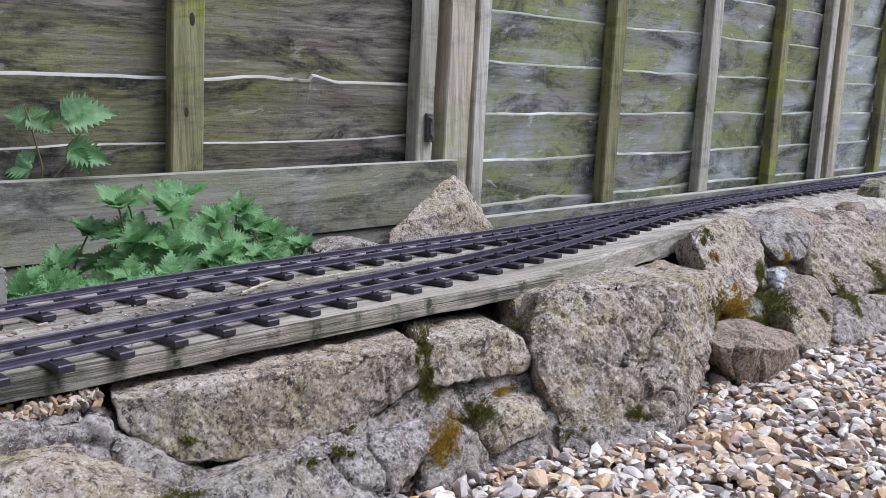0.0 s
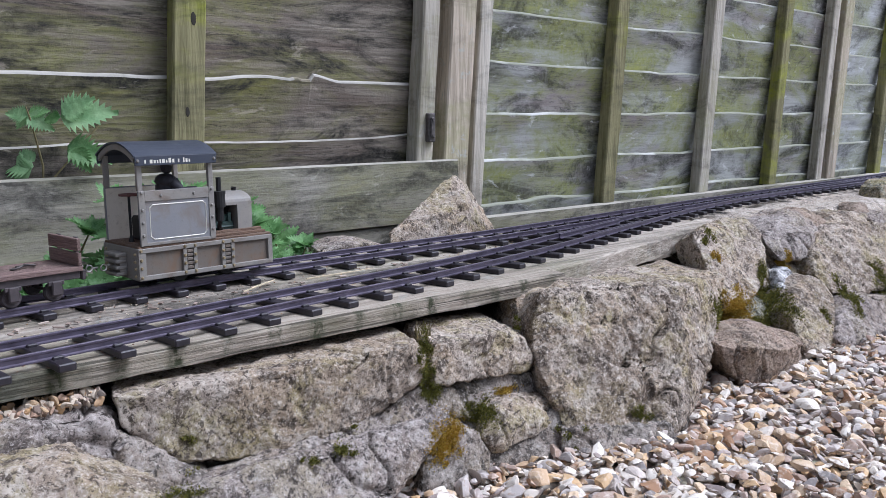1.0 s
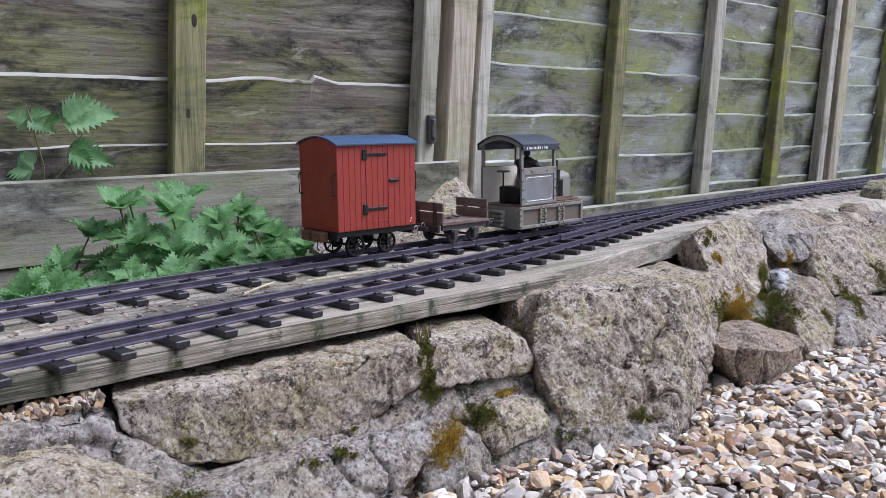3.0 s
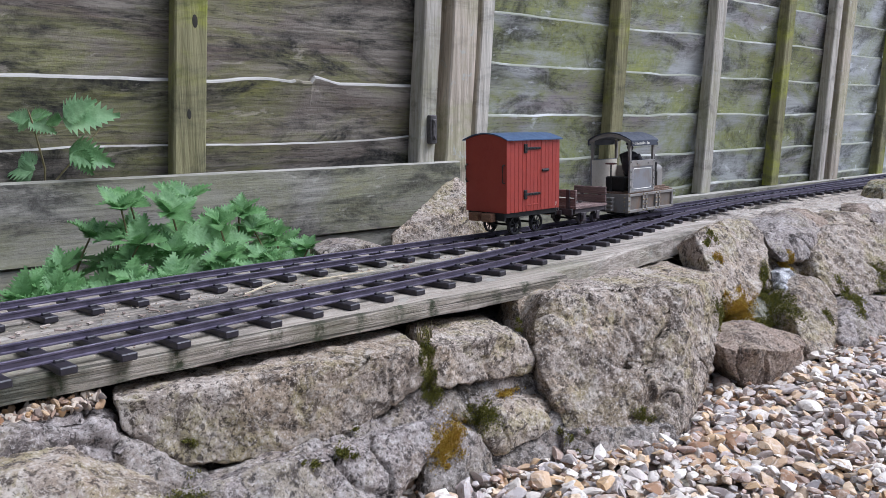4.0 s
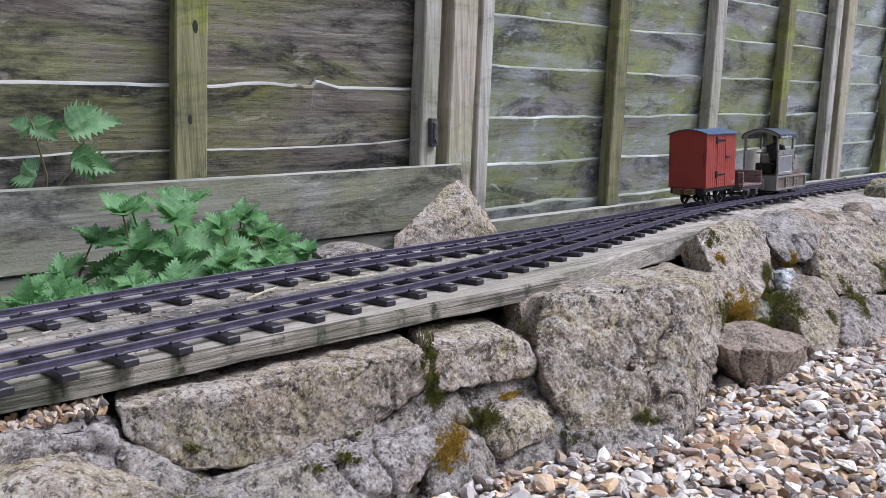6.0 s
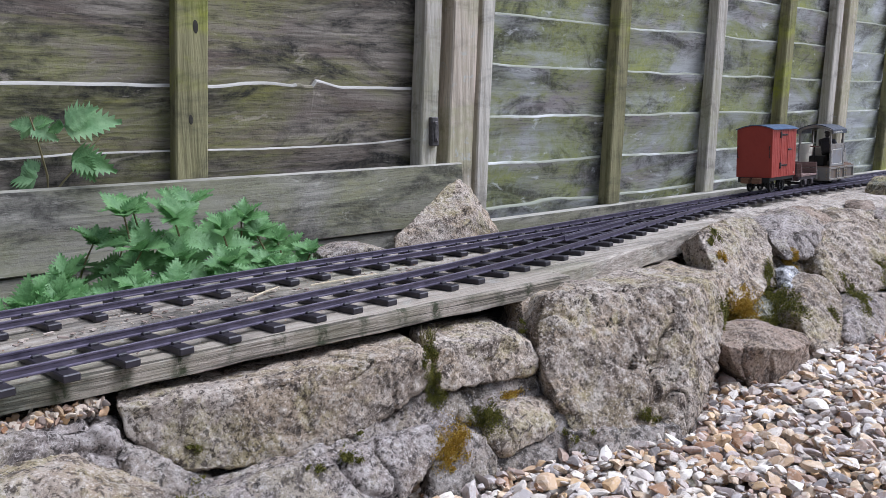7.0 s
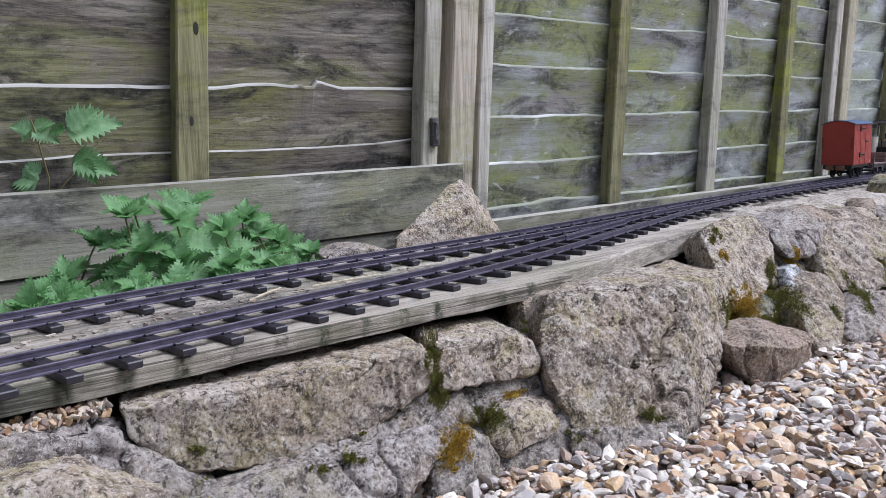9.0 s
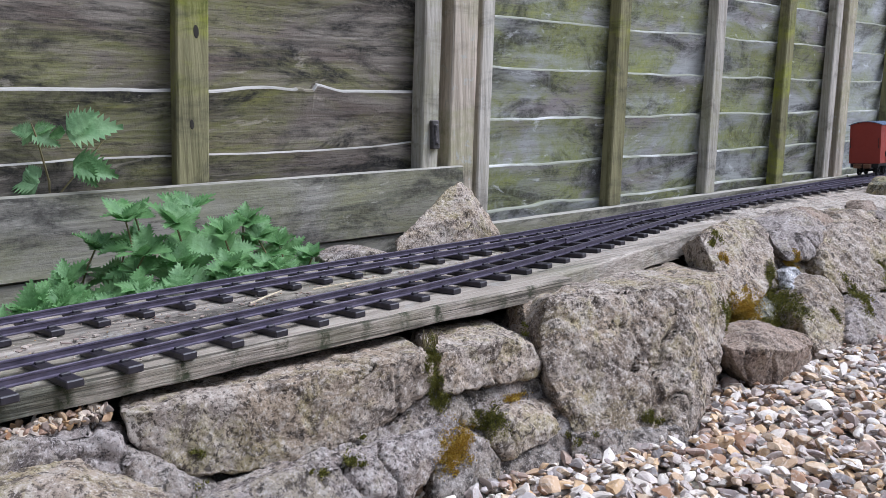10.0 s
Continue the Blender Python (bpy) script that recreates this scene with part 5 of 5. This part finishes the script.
def make_van():
    v = tagged(new("goods_van"), "red planked model goods van with a blue-grey arched roof", "model van", "train of model vehicles")
    L, W, z0, z1, rise = 0.114, 0.0762, 0.033, 0.131, 0.0085
    h = L / 2
    part("floor", box(bmesh.new(), -h + 0.001, h - 0.001, -W / 2 + 0.002, W / 2 - 0.002, z0, z0 + 0.003), M_BLACK, v)
    for s in (-1, 1):
        part("end_wall", gable(bmesh.new(), s * h, s * (h - 0.003), W / 2 - 0.0002, z1 + 0.0005, rise - 0.0008, z0), M_RED, v)
    n = 14
    step = L / n
    for s in (-1, 1):
        y = s * (W / 2)
        for i in range(n):
            xa = -h + step * i
            part("plank", box(bmesh.new(), xa + 0.0001, xa + step - 0.0001, min(y, y - s * 0.0028), max(y, y - s * 0.0028), z0, z1 + 0.001, 0.00035), M_RED, v)
        part("side_lining", box(bmesh.new(), -h + 0.003, h - 0.003, min(y - s * 0.0031, y - s * 0.0024), max(y - s * 0.0031, y - s * 0.0024), z0, z1), M_RED, v)
        for xe in (-h + 0.0409, h - 0.0409):
            part("door_post", box(bmesh.new(), xe - 0.0012, xe + 0.0012, min(y, y + s * 0.0008), max(y, y + s * 0.0008), z0 + 0.002, z1 - 0.001, 0.0003), M_RED, v)
        part("door_sill", box(bmesh.new(), -h + 0.042, h - 0.042, min(y, y + s * 0.0008), max(y, y + s * 0.0008), z0 + 0.008, z0 + 0.0095), M_RED, v)
        for z in (z1 - 0.0115, z0 + 0.0235):
            bm = bmesh.new()
            xh = -h + 0.036
            box(bm, xh, xh + 0.034, min(y, y + s * 0.0016), max(y, y + s * 0.0016), z - 0.0018, z + 0.0018, 0.0004)
            box(bm, xh - 0.001, xh + 0.0052, min(y, y + s * 0.0018), max(y, y + s * 0.0018), z - 0.0062, z + 0.0062, 0.0004)
            bolts(bm, [(xh + k, y + s * 0.0016, z) for k in (0.010, 0.017, 0.024, 0.031)] + [(xh + 0.002, y + s * 0.0018, z + k) for k in (-0.0042, 0.0, 0.0042)], (0, s, 0))
            part("hinge", bm, M_BLACK, v, "black iron strap hinge with bolts")
        bm = bmesh.new()
        box(bm, -h + 0.073, -h + 0.088, min(y, y + s * 0.0016), max(y, y + s * 0.0016), z1 - 0.0445, z1 - 0.0405, 0.0004)
        rod(bm, (-h + 0.073, y + s * 0.002, z1 - 0.0425), (-h + 0.087, y + s * 0.002, z1 - 0.0425), 0.0012, 8)
        bolts(bm, [(-h + 0.0755, y + s * 0.0016, z1 - 0.0425), (-h + 0.085, y + s * 0.0016, z1 - 0.0425)], (0, s, 0), 0.0014, 0.0015)
        part("latch", bm, M_BLACK, v, "black iron door latch")
        part("sole_bar", box(bmesh.new(), -h + 0.001, h - 0.001, min(s * 0.030, s * 0.0345), max(s * 0.030, s * 0.0345), z0 - 0.007, z0, 0.0005), M_BLACK, v)
        for e in (-1, 1):
            xe = e * h
            bm = bmesh.new()
            yy = s * (W / 2 - 0.004)
            za, zb = z0 + 0.041, z0 + 0.065
            tube(bm, [(xe, yy, za), (xe + e * 0.003, yy, za), (xe + e * 0.0042, yy, za + 0.002), (xe + e * 0.0042, yy, zb - 0.002), (xe + e * 0.003, yy, zb), (xe, yy, zb)], 0.0009, 6)
            part("grab_handle", bm, M_BLACK, v)
        for xw in (-0.0235, 0.0235):
            part("axle_box", box(bmesh.new(), xw - 0.004, xw + 0.004, min(s * 0.012, s * 0.018), max(s * 0.012, s * 0.018), 0.008, z0 - 0.002, 0.0008), M_BLACK, v)
    part("roof", arch(bmesh.new(), -h - 0.003, h + 0.003, W / 2 + 0.0035, z1 - 0.0005, rise + 0.0008, 0.0014), M_ROOF_BLUE, v, "dusty blue-grey arched roof")
    for e in (-1, 1):
        xe = e * h
        part("headstock", box(bmesh.new(), min(xe - e * 0.004, xe), max(xe - e * 0.004, xe), -0.034, 0.034, z0 - 0.011, z0, 0.0005), M_BLACK, v)
        for y in (-0.0095, 0.014):
            part("buffer_block", box(bmesh.new(), min(xe, xe + e * 0.0115), max(xe, xe + e * 0.0115), y - 0.009, y + 0.009, z0 - 0.0125, z0 - 0.001, 0.0012), M_BLOCK, v, "worn orange-brown wooden buffer block")
    num = bpy.data.curves.new("number", "FONT")
    num.body, num.size, num.extrude = "7", 0.0075, 0.0001
    tmp = new("number", num)
    bpy.context.view_layer.update()
    me = bpy.data.meshes.new_from_object(tmp.evaluated_get(bpy.context.evaluated_depsgraph_get()))
    bpy.data.objects.remove(tmp)
    me.materials.clear()
    me.materials.append(M_LINING)
    ob = again("number", me, v, pose(h - 0.010, -W / 2 - 0.0003, z0 + 0.0035, 90, 0, 0))
    ob["label"] = "small painted white number"
    bm = bmesh.new()
    tube(bm, [(-h - 0.001, -0.004, z0 - 0.008), (-h - 0.006, -0.004, z0 - 0.012), (-h - 0.007, -0.004, z0 - 0.020), (-h - 0.004, -0.004, z0 - 0.024)], 0.0009, 6)
    part("coupling_hook", bm, M_BLACK, v)
    chain(v, h + 0.010, h + 0.046, 0.026, 6)
    sets = [wheelset(v, k, 0.0132, 8, M_BLACK) for k in (-0.0235, 0.0235)]
    return v, sets, 0.0132


def make_wagon():
    v = tagged(new("flat_wagon"), "small brown timber flat wagon with slatted end boards", "model wagon", "train of model vehicles")
    h, hw, z = 0.042, 0.031, 0.029
    for i in range(5):
        y = -hw + 2 * hw * i / 5
        part("deck_plank", box(bmesh.new(), -h, h, y + 0.0002, y + 2 * hw / 5 - 0.0002, z - 0.004, z, 0.0004), M_TIMBER, v)
    for e in (-1, 1):
        for zz in (0.0005, 0.0135):
            x = e * (h - 0.002)
            part("end_board", box(bmesh.new(), x - 0.0016, x + 0.0016, -hw + 0.001, hw - 0.001, z + zz, z + zz + 0.0115, 0.0005), M_TIMBER_Y, v)
        for y in (-0.017, 0.017):
            part("stake", box(bmesh.new(), min(e * (h - 0.0004), e * (h + 0.0022)), max(e * (h - 0.0004), e * (h + 0.0022)), y - 0.003, y + 0.003, z - 0.008, z + 0.0255, 0.0005), M_FRAME, v)
        part("headstock", box(bmesh.new(), min(e * h, e * (h + 0.004)), max(e * h, e * (h + 0.004)), -0.027, 0.027, z - 0.013, z - 0.0035, 0.001), M_FRAME, v)
        bm = bmesh.new()
        box(bm, min(e * (h + 0.004), e * (h + 0.010)), max(e * (h + 0.004), e * (h + 0.010)), -0.010, 0.010, z - 0.0125, z - 0.006, 0.0012)
        part("buffer", bm, M_FRAME, v)
    for s in (-1, 1):
        bm = bmesh.new()
        box(bm, -h + 0.002, h - 0.002, s * 0.026 - 0.002, s * 0.026 + 0.002, z - 0.011, z - 0.004, 0.0006)
        for x in (-0.018, 0.018):
            box(bm, x - 0.0042, x + 0.0042, s * 0.0285 - 0.0025, s * 0.0285 + 0.0025, 0.006, z - 0.010, 0.001)
            box(bm, x - 0.007, x + 0.007, s * 0.0285 - 0.0012, s * 0.0285 + 0.0012, z - 0.014, z - 0.010, 0.0006)
        part("side_frame", bm, M_FRAME, v)
    bm = bmesh.new()
    for k, (x, y) in enumerate(((-0.004, -0.002), (0.002, 0.001), (0.007, -0.003))):
        ring(bm, (x, y, z + 0.0012 + 0.0007 * k), (0.2 * k - 0.2, 0.15, 1), 0.0046, 0.0009, 16, 5)
    part("chain_links", bm, M_IRON, v, "loose dark chain links on the deck")
    chain(v, h + 0.008, h + 0.050, 0.024, 6)
    return v, [wheelset(v, k, 0.0085, 0, M_FRAME) for k in (-0.018, 0.018)], 0.0085


def make_loco():
    v = tagged(new("diesel_locomotive"), "weathered grey model narrow-gauge locomotive with an open arched-roof cab", "model locomotive", "train of model vehicles")
    h, hw, za, zb = 0.0735, 0.038, 0.008, 0.0385
    part("frame", box(bmesh.new(), -h + 0.002, h - 0.002, -hw + 0.003, hw - 0.003, za + 0.001, zb - 0.001), M_LOCO_RUST, v, "rusty recessed frame panels")
    part("underframe", box(bmesh.new(), -0.05, 0.05, -0.018, 0.018, 0.003, za + 0.002, 0.001), M_BLACK, v)
    for s in (-1, 1):
        y0, y1 = min(s * hw, s * (hw - 0.003)), max(s * hw, s * (hw - 0.003))
        for z in ((za, za + 0.0045), (zb - 0.0045, zb)):
            part("frame_rail", box(bmesh.new(), -h, h, y0, y1, *z, 0.0005), M_LOCO, v)
        for x, w in ((-h + 0.0035, 0.007), (-0.0265, 0.0036), (-0.0155, 0.0036), (0.0155, 0.0036), (0.0265, 0.0036), (h - 0.0025, 0.005)):
            part("frame_post", box(bmesh.new(), x - w / 2, x + w / 2, y0, y1, za + 0.0045, zb - 0.0045), M_LOCO, v)
        for x in (-0.021, 0.021):
            bm = bmesh.new()
            for k in range(5):
                box(bm, x - 0.0032, x + 0.0032, min(s * (hw - 0.003), s * (hw - 0.0004)), max(s * (hw - 0.003), s * (hw - 0.0004)), za + 0.006 + 0.004 * k, za + 0.0088 + 0.004 * k, 0.0004)
            part("leaf_spring", bm, M_LOCO_RUST, v)
        bolt_parts(v, [(x, s * hw, z) for x in (-0.0265, -0.0155, 0.0155, 0.0265, -h + 0.0025) for z in (za + 0.003, za + 0.012, za + 0.0195, zb - 0.002)], (0, s, 0), M_BRASS)
    for e in (-1, 1):
        x0, x1 = min(e * h, e * (h - 0.0025)), max(e * h, e * (h - 0.0025))
        part("buffer_beam", box(bmesh.new(), x0, x1, -hw + 0.0032, hw - 0.0032, za, zb, 0.0006), M_LOCO, v)
        bm = bmesh.new()
        for k in range(4):
            box(bm, min(e * h, e * (h + 0.011)), max(e * h, e * (h + 0.011)), -0.013, 0.013, za + 0.003 + 0.0062 * k, za + 0.0066 + 0.0062 * k, 0.0009)
        box(bm, min(e * h, e * (h + 0.007)), max(e * h, e * (h + 0.007)), -0.012, 0.012, za + 0.003, za + 0.024)
        part("coupling_pocket", bm, M_LOCO, v, "slotted cast coupling pocket")
        bolt_parts(v, [(e * h, y, z) for y in (-0.031, 0.031) for z in (za + 0.004, za + 0.011, za + 0.018, za + 0.025)], (e, 0, 0), M_BRASS)
    for i in range(5):
        y = -hw + 0.001 + (2 * hw - 0.002) * i / 5
        part("deck_plank", box(bmesh.new(), -h + 0.001, h - 0.001, y + 0.0002, y + (2 * hw - 0.002) / 5 - 0.0002, zb, zb + 0.0022, 0.0003), M_DECK, v, "brown timber footplate board")
    zd = zb + 0.0022
    for s in (-1, 1):
        for k, (ya, yb) in enumerate(((0.0255, 0.0325), (0.0185, 0.0250))):
            part("step_board", box(bmesh.new(), 0.0095, h - 0.004, min(s * ya, s * yb), max(s * ya, s * yb), zd, zd + 0.0026 * (k + 1), 0.0004), M_DECK, v, "raised brown timber step beside the bonnet")
    # cab
    xa, xb, zw, ze = -0.070, 0.008, 0.0925, 0.1235
    for s in (-1, 1):
        y0, y1 = min(s * (hw - 0.001), s * (hw - 0.003)), max(s * (hw - 0.001), s * (hw - 0.003))
        part("cab_side", box(bmesh.new(), xa, xb, y0, y1, zd, zw, 0.0004), M_LOCO_PANEL, v, "blue-grey cab side with cream lining")
        ye = s * (hw - 0.001)
        bm = bmesh.new()
        for bx in ((xa, xa + 0.006, zd, zw), (xb - 0.006, xb, zd, zw), (xa + 0.006, xb - 0.006, zw - 0.010, zw), (xa + 0.006, xb - 0.006, zd, zd + 0.003)):
            box(bm, bx[0], bx[1], min(ye, ye + s * 0.001), max(ye, ye + s * 0.001), bx[2], bx[3], 0.0003)
        part("cab_edging", bm, M_LOCO, v)
        bolt_parts(v, [(x, ye + s * 0.001, z) for x in (xa + 0.003, xb - 0.003) for z in (zd + 0.010, zd + 0.022, zd + 0.034, zd + 0.050)] + [(xa + 0.022, ye + s * 0.001, zw - 0.005), (xb - 0.022, ye + s * 0.001, zw - 0.005)], (0, s, 0), M_LOCO)
        bm = bmesh.new()
        r0, r1, q0, q1, c = xa + 0.0105, xb - 0.0095, zd + 0.0055, zw - 0.0135, 0.003
        path = [(r0 + c, q0), (r1 - c, q0), (r1, q0 + c), (r1, q1 - c), (r1 - c, q1), (r0 + c, q1), (r0, q1 - c), (r0, q0 + c), (r0 + c, q0)]
        tube(bm, [(x, ye, z) for x, z in path], 0.0006, 4)
        part("lining", bm, M_LINING, v, "thin cream lining")
        inner = s * (hw - 0.0036)
        part("inner_sheet", box(bmesh.new(), xa + 0.001, xb - 0.001, min(inner, inner + s * 0.0005), max(inner, inner + s * 0.0005), zd, zw - 0.001), M_CREAM, v, "cream inner cab sheet")
        for x in (xa, xb - 0.005):
            part("pillar", box(bmesh.new(), x, x + 0.005, min(s * (hw - 0.001), s * (hw - 0.005)), max(s * (hw - 0.001), s * (hw - 0.005)), zw, ze, 0.0004), M_LOCO, v)
    part("cab_front", box(bmesh.new(), xb - 0.002, xb, -hw + 0.003, hw - 0.003, zd, zw - 0.012, 0.0003), M_LOCO, v)
    part("roof", arch(bmesh.new(), xa - 0.004, xb + 0.003, hw + 0.003, ze, 0.0125, 0.0018), M_ROOF_DARK, v, "dark blue-grey arched cab roof")
    for x in (xa - 0.002, xb + 0.001):
        bm = bmesh.new()
        n, prev = 14, None
        for j in range(n + 1):
            y = -hw + 2 * hw * j / n
            z = ze + 0.012 * (1 - (y / hw) ** 2)
            row = [bm.verts.new((x - 0.001, y, z)), bm.verts.new((x + 0.001, y, z)), bm.verts.new((x + 0.001, y, z - 0.005)), bm.verts.new((x - 0.001, y, z - 0.005))]
            if prev:
                for k in range(4):
                    bm.faces.new((prev[k], row[k], row[(k + 1) % 4], prev[(k + 1) % 4]))
            prev = row
        part("roof_bow", bm, M_LOCO, v)
    for s in (-1, 1):
        y = s * (hw + 0.0028)
        part("fascia", box(bmesh.new(), xa - 0.003, xb + 0.002, y - 0.0008, y + 0.0008, ze - 0.0075, ze + 0.0015, 0.0003), M_ROOF_DARK, v)
        bm = bmesh.new()
        rl = random.Random(4)
        x = xa + 0.006
        for k in range(16):
            w = rl.choice((0.0014, 0.0020, 0.0026))
            if k not in (1, 10, 12):
                yy = y + s * 0.0009
                box(bm, x, x + w, min(yy, yy + s * 0.0002), max(yy, yy + s * 0.0002), ze - 0.0055, ze - 0.0055 + rl.choice((0.0028, 0.0034, 0.0044)))
            x += w + 0.0012
        part("lettering_bars", bm, M_LINING, v, "cream bars of unreadable lettering")
        bolt_parts(v, [(xa - 0.0005, y + s * 0.0008, ze - 0.003), (xb - 0.0005, y + s * 0.0008, ze - 0.003)], (0, s, 0), M_LOCO)
    # hand brake and seat
    bm = bmesh.new()
    rod(bm, (xa + 0.010, 0.004, zd), (xa + 0.010, 0.004, zw - 0.006), 0.0013, 8)
    rod(bm, (xa + 0.010, 0.004, zd), (xa + 0.010, 0.004, zd + 0.006), 0.003, 8, 0.0015)
    pillar = part("brake_column", bm, M_BLACK, v)
    bm = bmesh.new()
    ring(bm, (xa + 0.010, 0.004, zw - 0.006), (0, 0, 1), 0.0085, 0.0012, 20, 6)
    for k in range(4):
        a = k * math.pi / 2
        rod(bm, (xa + 0.010, 0.004, zw - 0.006), (xa + 0.010 + 0.0085 * math.cos(a), 0.004 + 0.0085 * math.sin(a), zw - 0.006), 0.0008, 6)
    part("brake_wheel", bm, M_REDBROWN, pillar, "red-brown brake handwheel")
    part("seat", box(bmesh.new(), xa + 0.018, xa + 0.040, -0.016, 0.020, zd, zd + 0.024, 0.002), M_BLACK, v)
    # bonnet, engine and stack
    bx0, bx1, bhw, bz = 0.008, 0.059, 0.024, 0.084
    bm = bmesh.new()
    n = 12
    for x0, x1, zlow in ((bx1 - 0.017, bx1, zd), (bx0, bx1 - 0.017, bz - 0.013)):
        f, k = [], []
        pts = [(-bhw, zlow)] + [(-bhw * math.cos(math.pi * j / n) ** 1 if j not in (0, n) else (-bhw if j == 0 else bhw), bz - 0.010 + 0.010 * math.sin(math.pi * j / n)) for j in range(n + 1)] + [(bhw, zlow)]
        for y, z in pts:
            f.append(bm.verts.new((x0, y, z)))
            k.append(bm.verts.new((x1, y, z)))
        bm.faces.new(f)
        bm.faces.new(k[::-1])
        for i in range(len(pts)):
            j = (i + 1) % len(pts)
            bm.faces.new((f[i], k[i], k[j], f[j]))
    bmesh.ops.recalc_face_normals(bm, faces=bm.faces)
    part("bonnet", bm, M_LOCO, v, "rounded grey bonnet open at the sides")
    part("bonnet_core", box(bmesh.new(), bx0, bx1 - 0.017, -0.006, 0.006, zd, bz - 0.013), M_BLACK, v)
    bm = bmesh.new()
    box(bm, bx0 + 0.004, bx1 - 0.019, -0.018, 0.018, zd, zd + 0.013, 0.001)
    box(bm, bx0 + 0.009, bx1 - 0.021, -0.015, 0.015, zd + 0.013, zd + 0.020, 0.001)
    for s in (-1, 1):
        for x in (bx0 + 0.012, bx0 + 0.020, bx0 + 0.028):
            rod(bm, (x, s * 0.0165, zd + 0.012), (x, s * 0.0165, zd + 0.022), 0.0022, 8)
        rod(bm, (bx0 + 0.003, s * 0.018, zd + 0.008), (bx1 - 0.020, s * 0.018, zd + 0.008), 0.0012, 8)
    part("engine_block", bm, M_ENGINE, v, "dark green engine block with pipes")
    bm = bmesh.new()
    rod(bm, (bx0 + 0.0105, -0.029, zd + 0.016), (bx0 + 0.0105, -0.029, zd + 0.030), 0.0038, 12)
    rod(bm, (bx0 + 0.0105, -0.029, zd + 0.030), (bx0 + 0.0105, -0.029, zd + 0.043), 0.0060, 14)
    rod(bm, (bx0 + 0.0105, -0.029, zd + 0.043), (bx0 + 0.0105, -0.029, zd + 0.046), 0.0066, 14)
    rod(bm, (bx0 + 0.0105, -0.029, zd + 0.046), (bx0 + 0.0105, -0.029, zd + 0.060), 0.0026, 10)
    tube(bm, [(bx0 + 0.0105, -0.029, zd + 0.017), (bx0 + 0.012, -0.024, zd + 0.009), (bx0 + 0.018, -0.018, zd + 0.006)], 0.0022, 8)
    part("exhaust_silencer", bm, M_BLACK, v, "black exhaust silencer with a thin pipe")
    bm = bmesh.new()
    rod(bm, (bx1 - 0.006, 0, bz - 0.001), (bx1 - 0.006, 0, bz + 0.003), 0.0028, 10)
    tube(bm, [(bx1 - 0.006, -0.004, bz + 0.003), (bx1 - 0.006, 0.004, bz + 0.003)], 0.0009, 6)
    part("filler_cap", bm, M_BLACK, v)
    return v, [wheelset(v, k, 0.0105, 0, M_BLACK) for k in (-0.026, 0.026)], 0.0105


def make_figure():
    """A seated model driver as one plain mesh, standing on the seat's level."""
    bm = bmesh.new()

    def blob(c, s, n=2):
        bmesh.ops.create_icosphere(bm, subdivisions=n, radius=1, matrix=Matrix.Translation(c) @ Matrix.Diagonal((*s, 1)))
    blob((0, 0, 0.015), (0.0085, 0.0125, 0.017))
    blob((0, 0, 0.026), (0.0075, 0.0135, 0.007))
    blob((0.001, 0, 0.0375), (0.0048, 0.0045, 0.0058))
    blob((0.0004, 0, 0.0428), (0.0066, 0.0062, 0.0034))
    blob((0.0050, 0, 0.0412), (0.0035, 0.0042, 0.0009))
    for s in (-1, 1):
        tube(bm, [(0, s * 0.0125, 0.027), (0.006, s * 0.015, 0.018), (0.020, s * 0.012, 0.019)], [0.0042, 0.0038, 0.0026], 8)
        tube(bm, [(0.002, s * 0.006, 0.002), (0.020, s * 0.007, 0.003), (0.024, s * 0.007, -0.015)], [0.0055, 0.0048, 0.0038], 8)
    bmesh.ops.scale(bm, vec=(1.22, 1.15, 1.18), verts=bm.verts)
    ob = smooth(part("driver_figurine", bm, M_FIGURE))
    return tagged(ob, "small dark navy model driver figurine seated in the cab", "figurine")


VAN, WAGON, LOCO = make_van(), make_wagon(), make_loco()
FIGURE = make_figure()


# ---- movement ----
def along():
    """The rear line as a table of travelled length."""
    xs = np.arange(-1.6, 4.2, 0.004)
    ys = np.array([far_line(float(q)) for q in xs])
    s = np.concatenate([[0], np.cumsum(np.hypot(np.diff(xs), np.diff(ys)))])
    return xs, ys, s


def motions():
    xs, ys, s = along()
    # where the van's rear end is, along the fence, over time
    tail = glide((-1.0, 0.0, 1.0, 2.0, 2.5, 3.9, 4.5, 5.5, 7.0, 8.0, 9.0, 10.0, 11.0),
                 (-0.548, -0.286, -0.022, 0.2400, 0.3755, 0.7545, 0.9225, 1.2005, 1.608, 1.838, 2.045, 2.226, 2.39))
    steps = [i / 10 for i in range(101)]
    fine = [i / 30 for i in range(301)]

    def spot(t, off):
        q = float(np.interp(tail(t), xs, s)) + off
        x, y = float(np.interp(q, s, xs)), float(np.interp(q, s, ys))
        x2, y2 = float(np.interp(q + 0.03, s, xs)), float(np.interp(q + 0.03, s, ys))
        x1, y1 = float(np.interp(q - 0.03, s, xs)), float(np.interp(q - 0.03, s, ys))
        return q, pose(x, y, RAIL_TOP, 0, 0, math.degrees(math.atan2(y2 - y1, x2 - x1)))

    for (thing, sets, r), off in ((VAN, 0.057), (WAGON, 0.207), (LOCO, 0.374)):
        walk(thing, [(t, spot(t, off)[1]) for t in steps])
        for ws in sets:
            x = ws.location.x
            walk(ws, [(t, pose(x, 0, r, 0, math.degrees(spot(t, off)[0] / r), 0)) for t in fine])
    walk(FIGURE, [(t, spot(t, 0.374)[1] @ pose(-0.029, -0.012, 0.0680)) for t in steps])


motions()
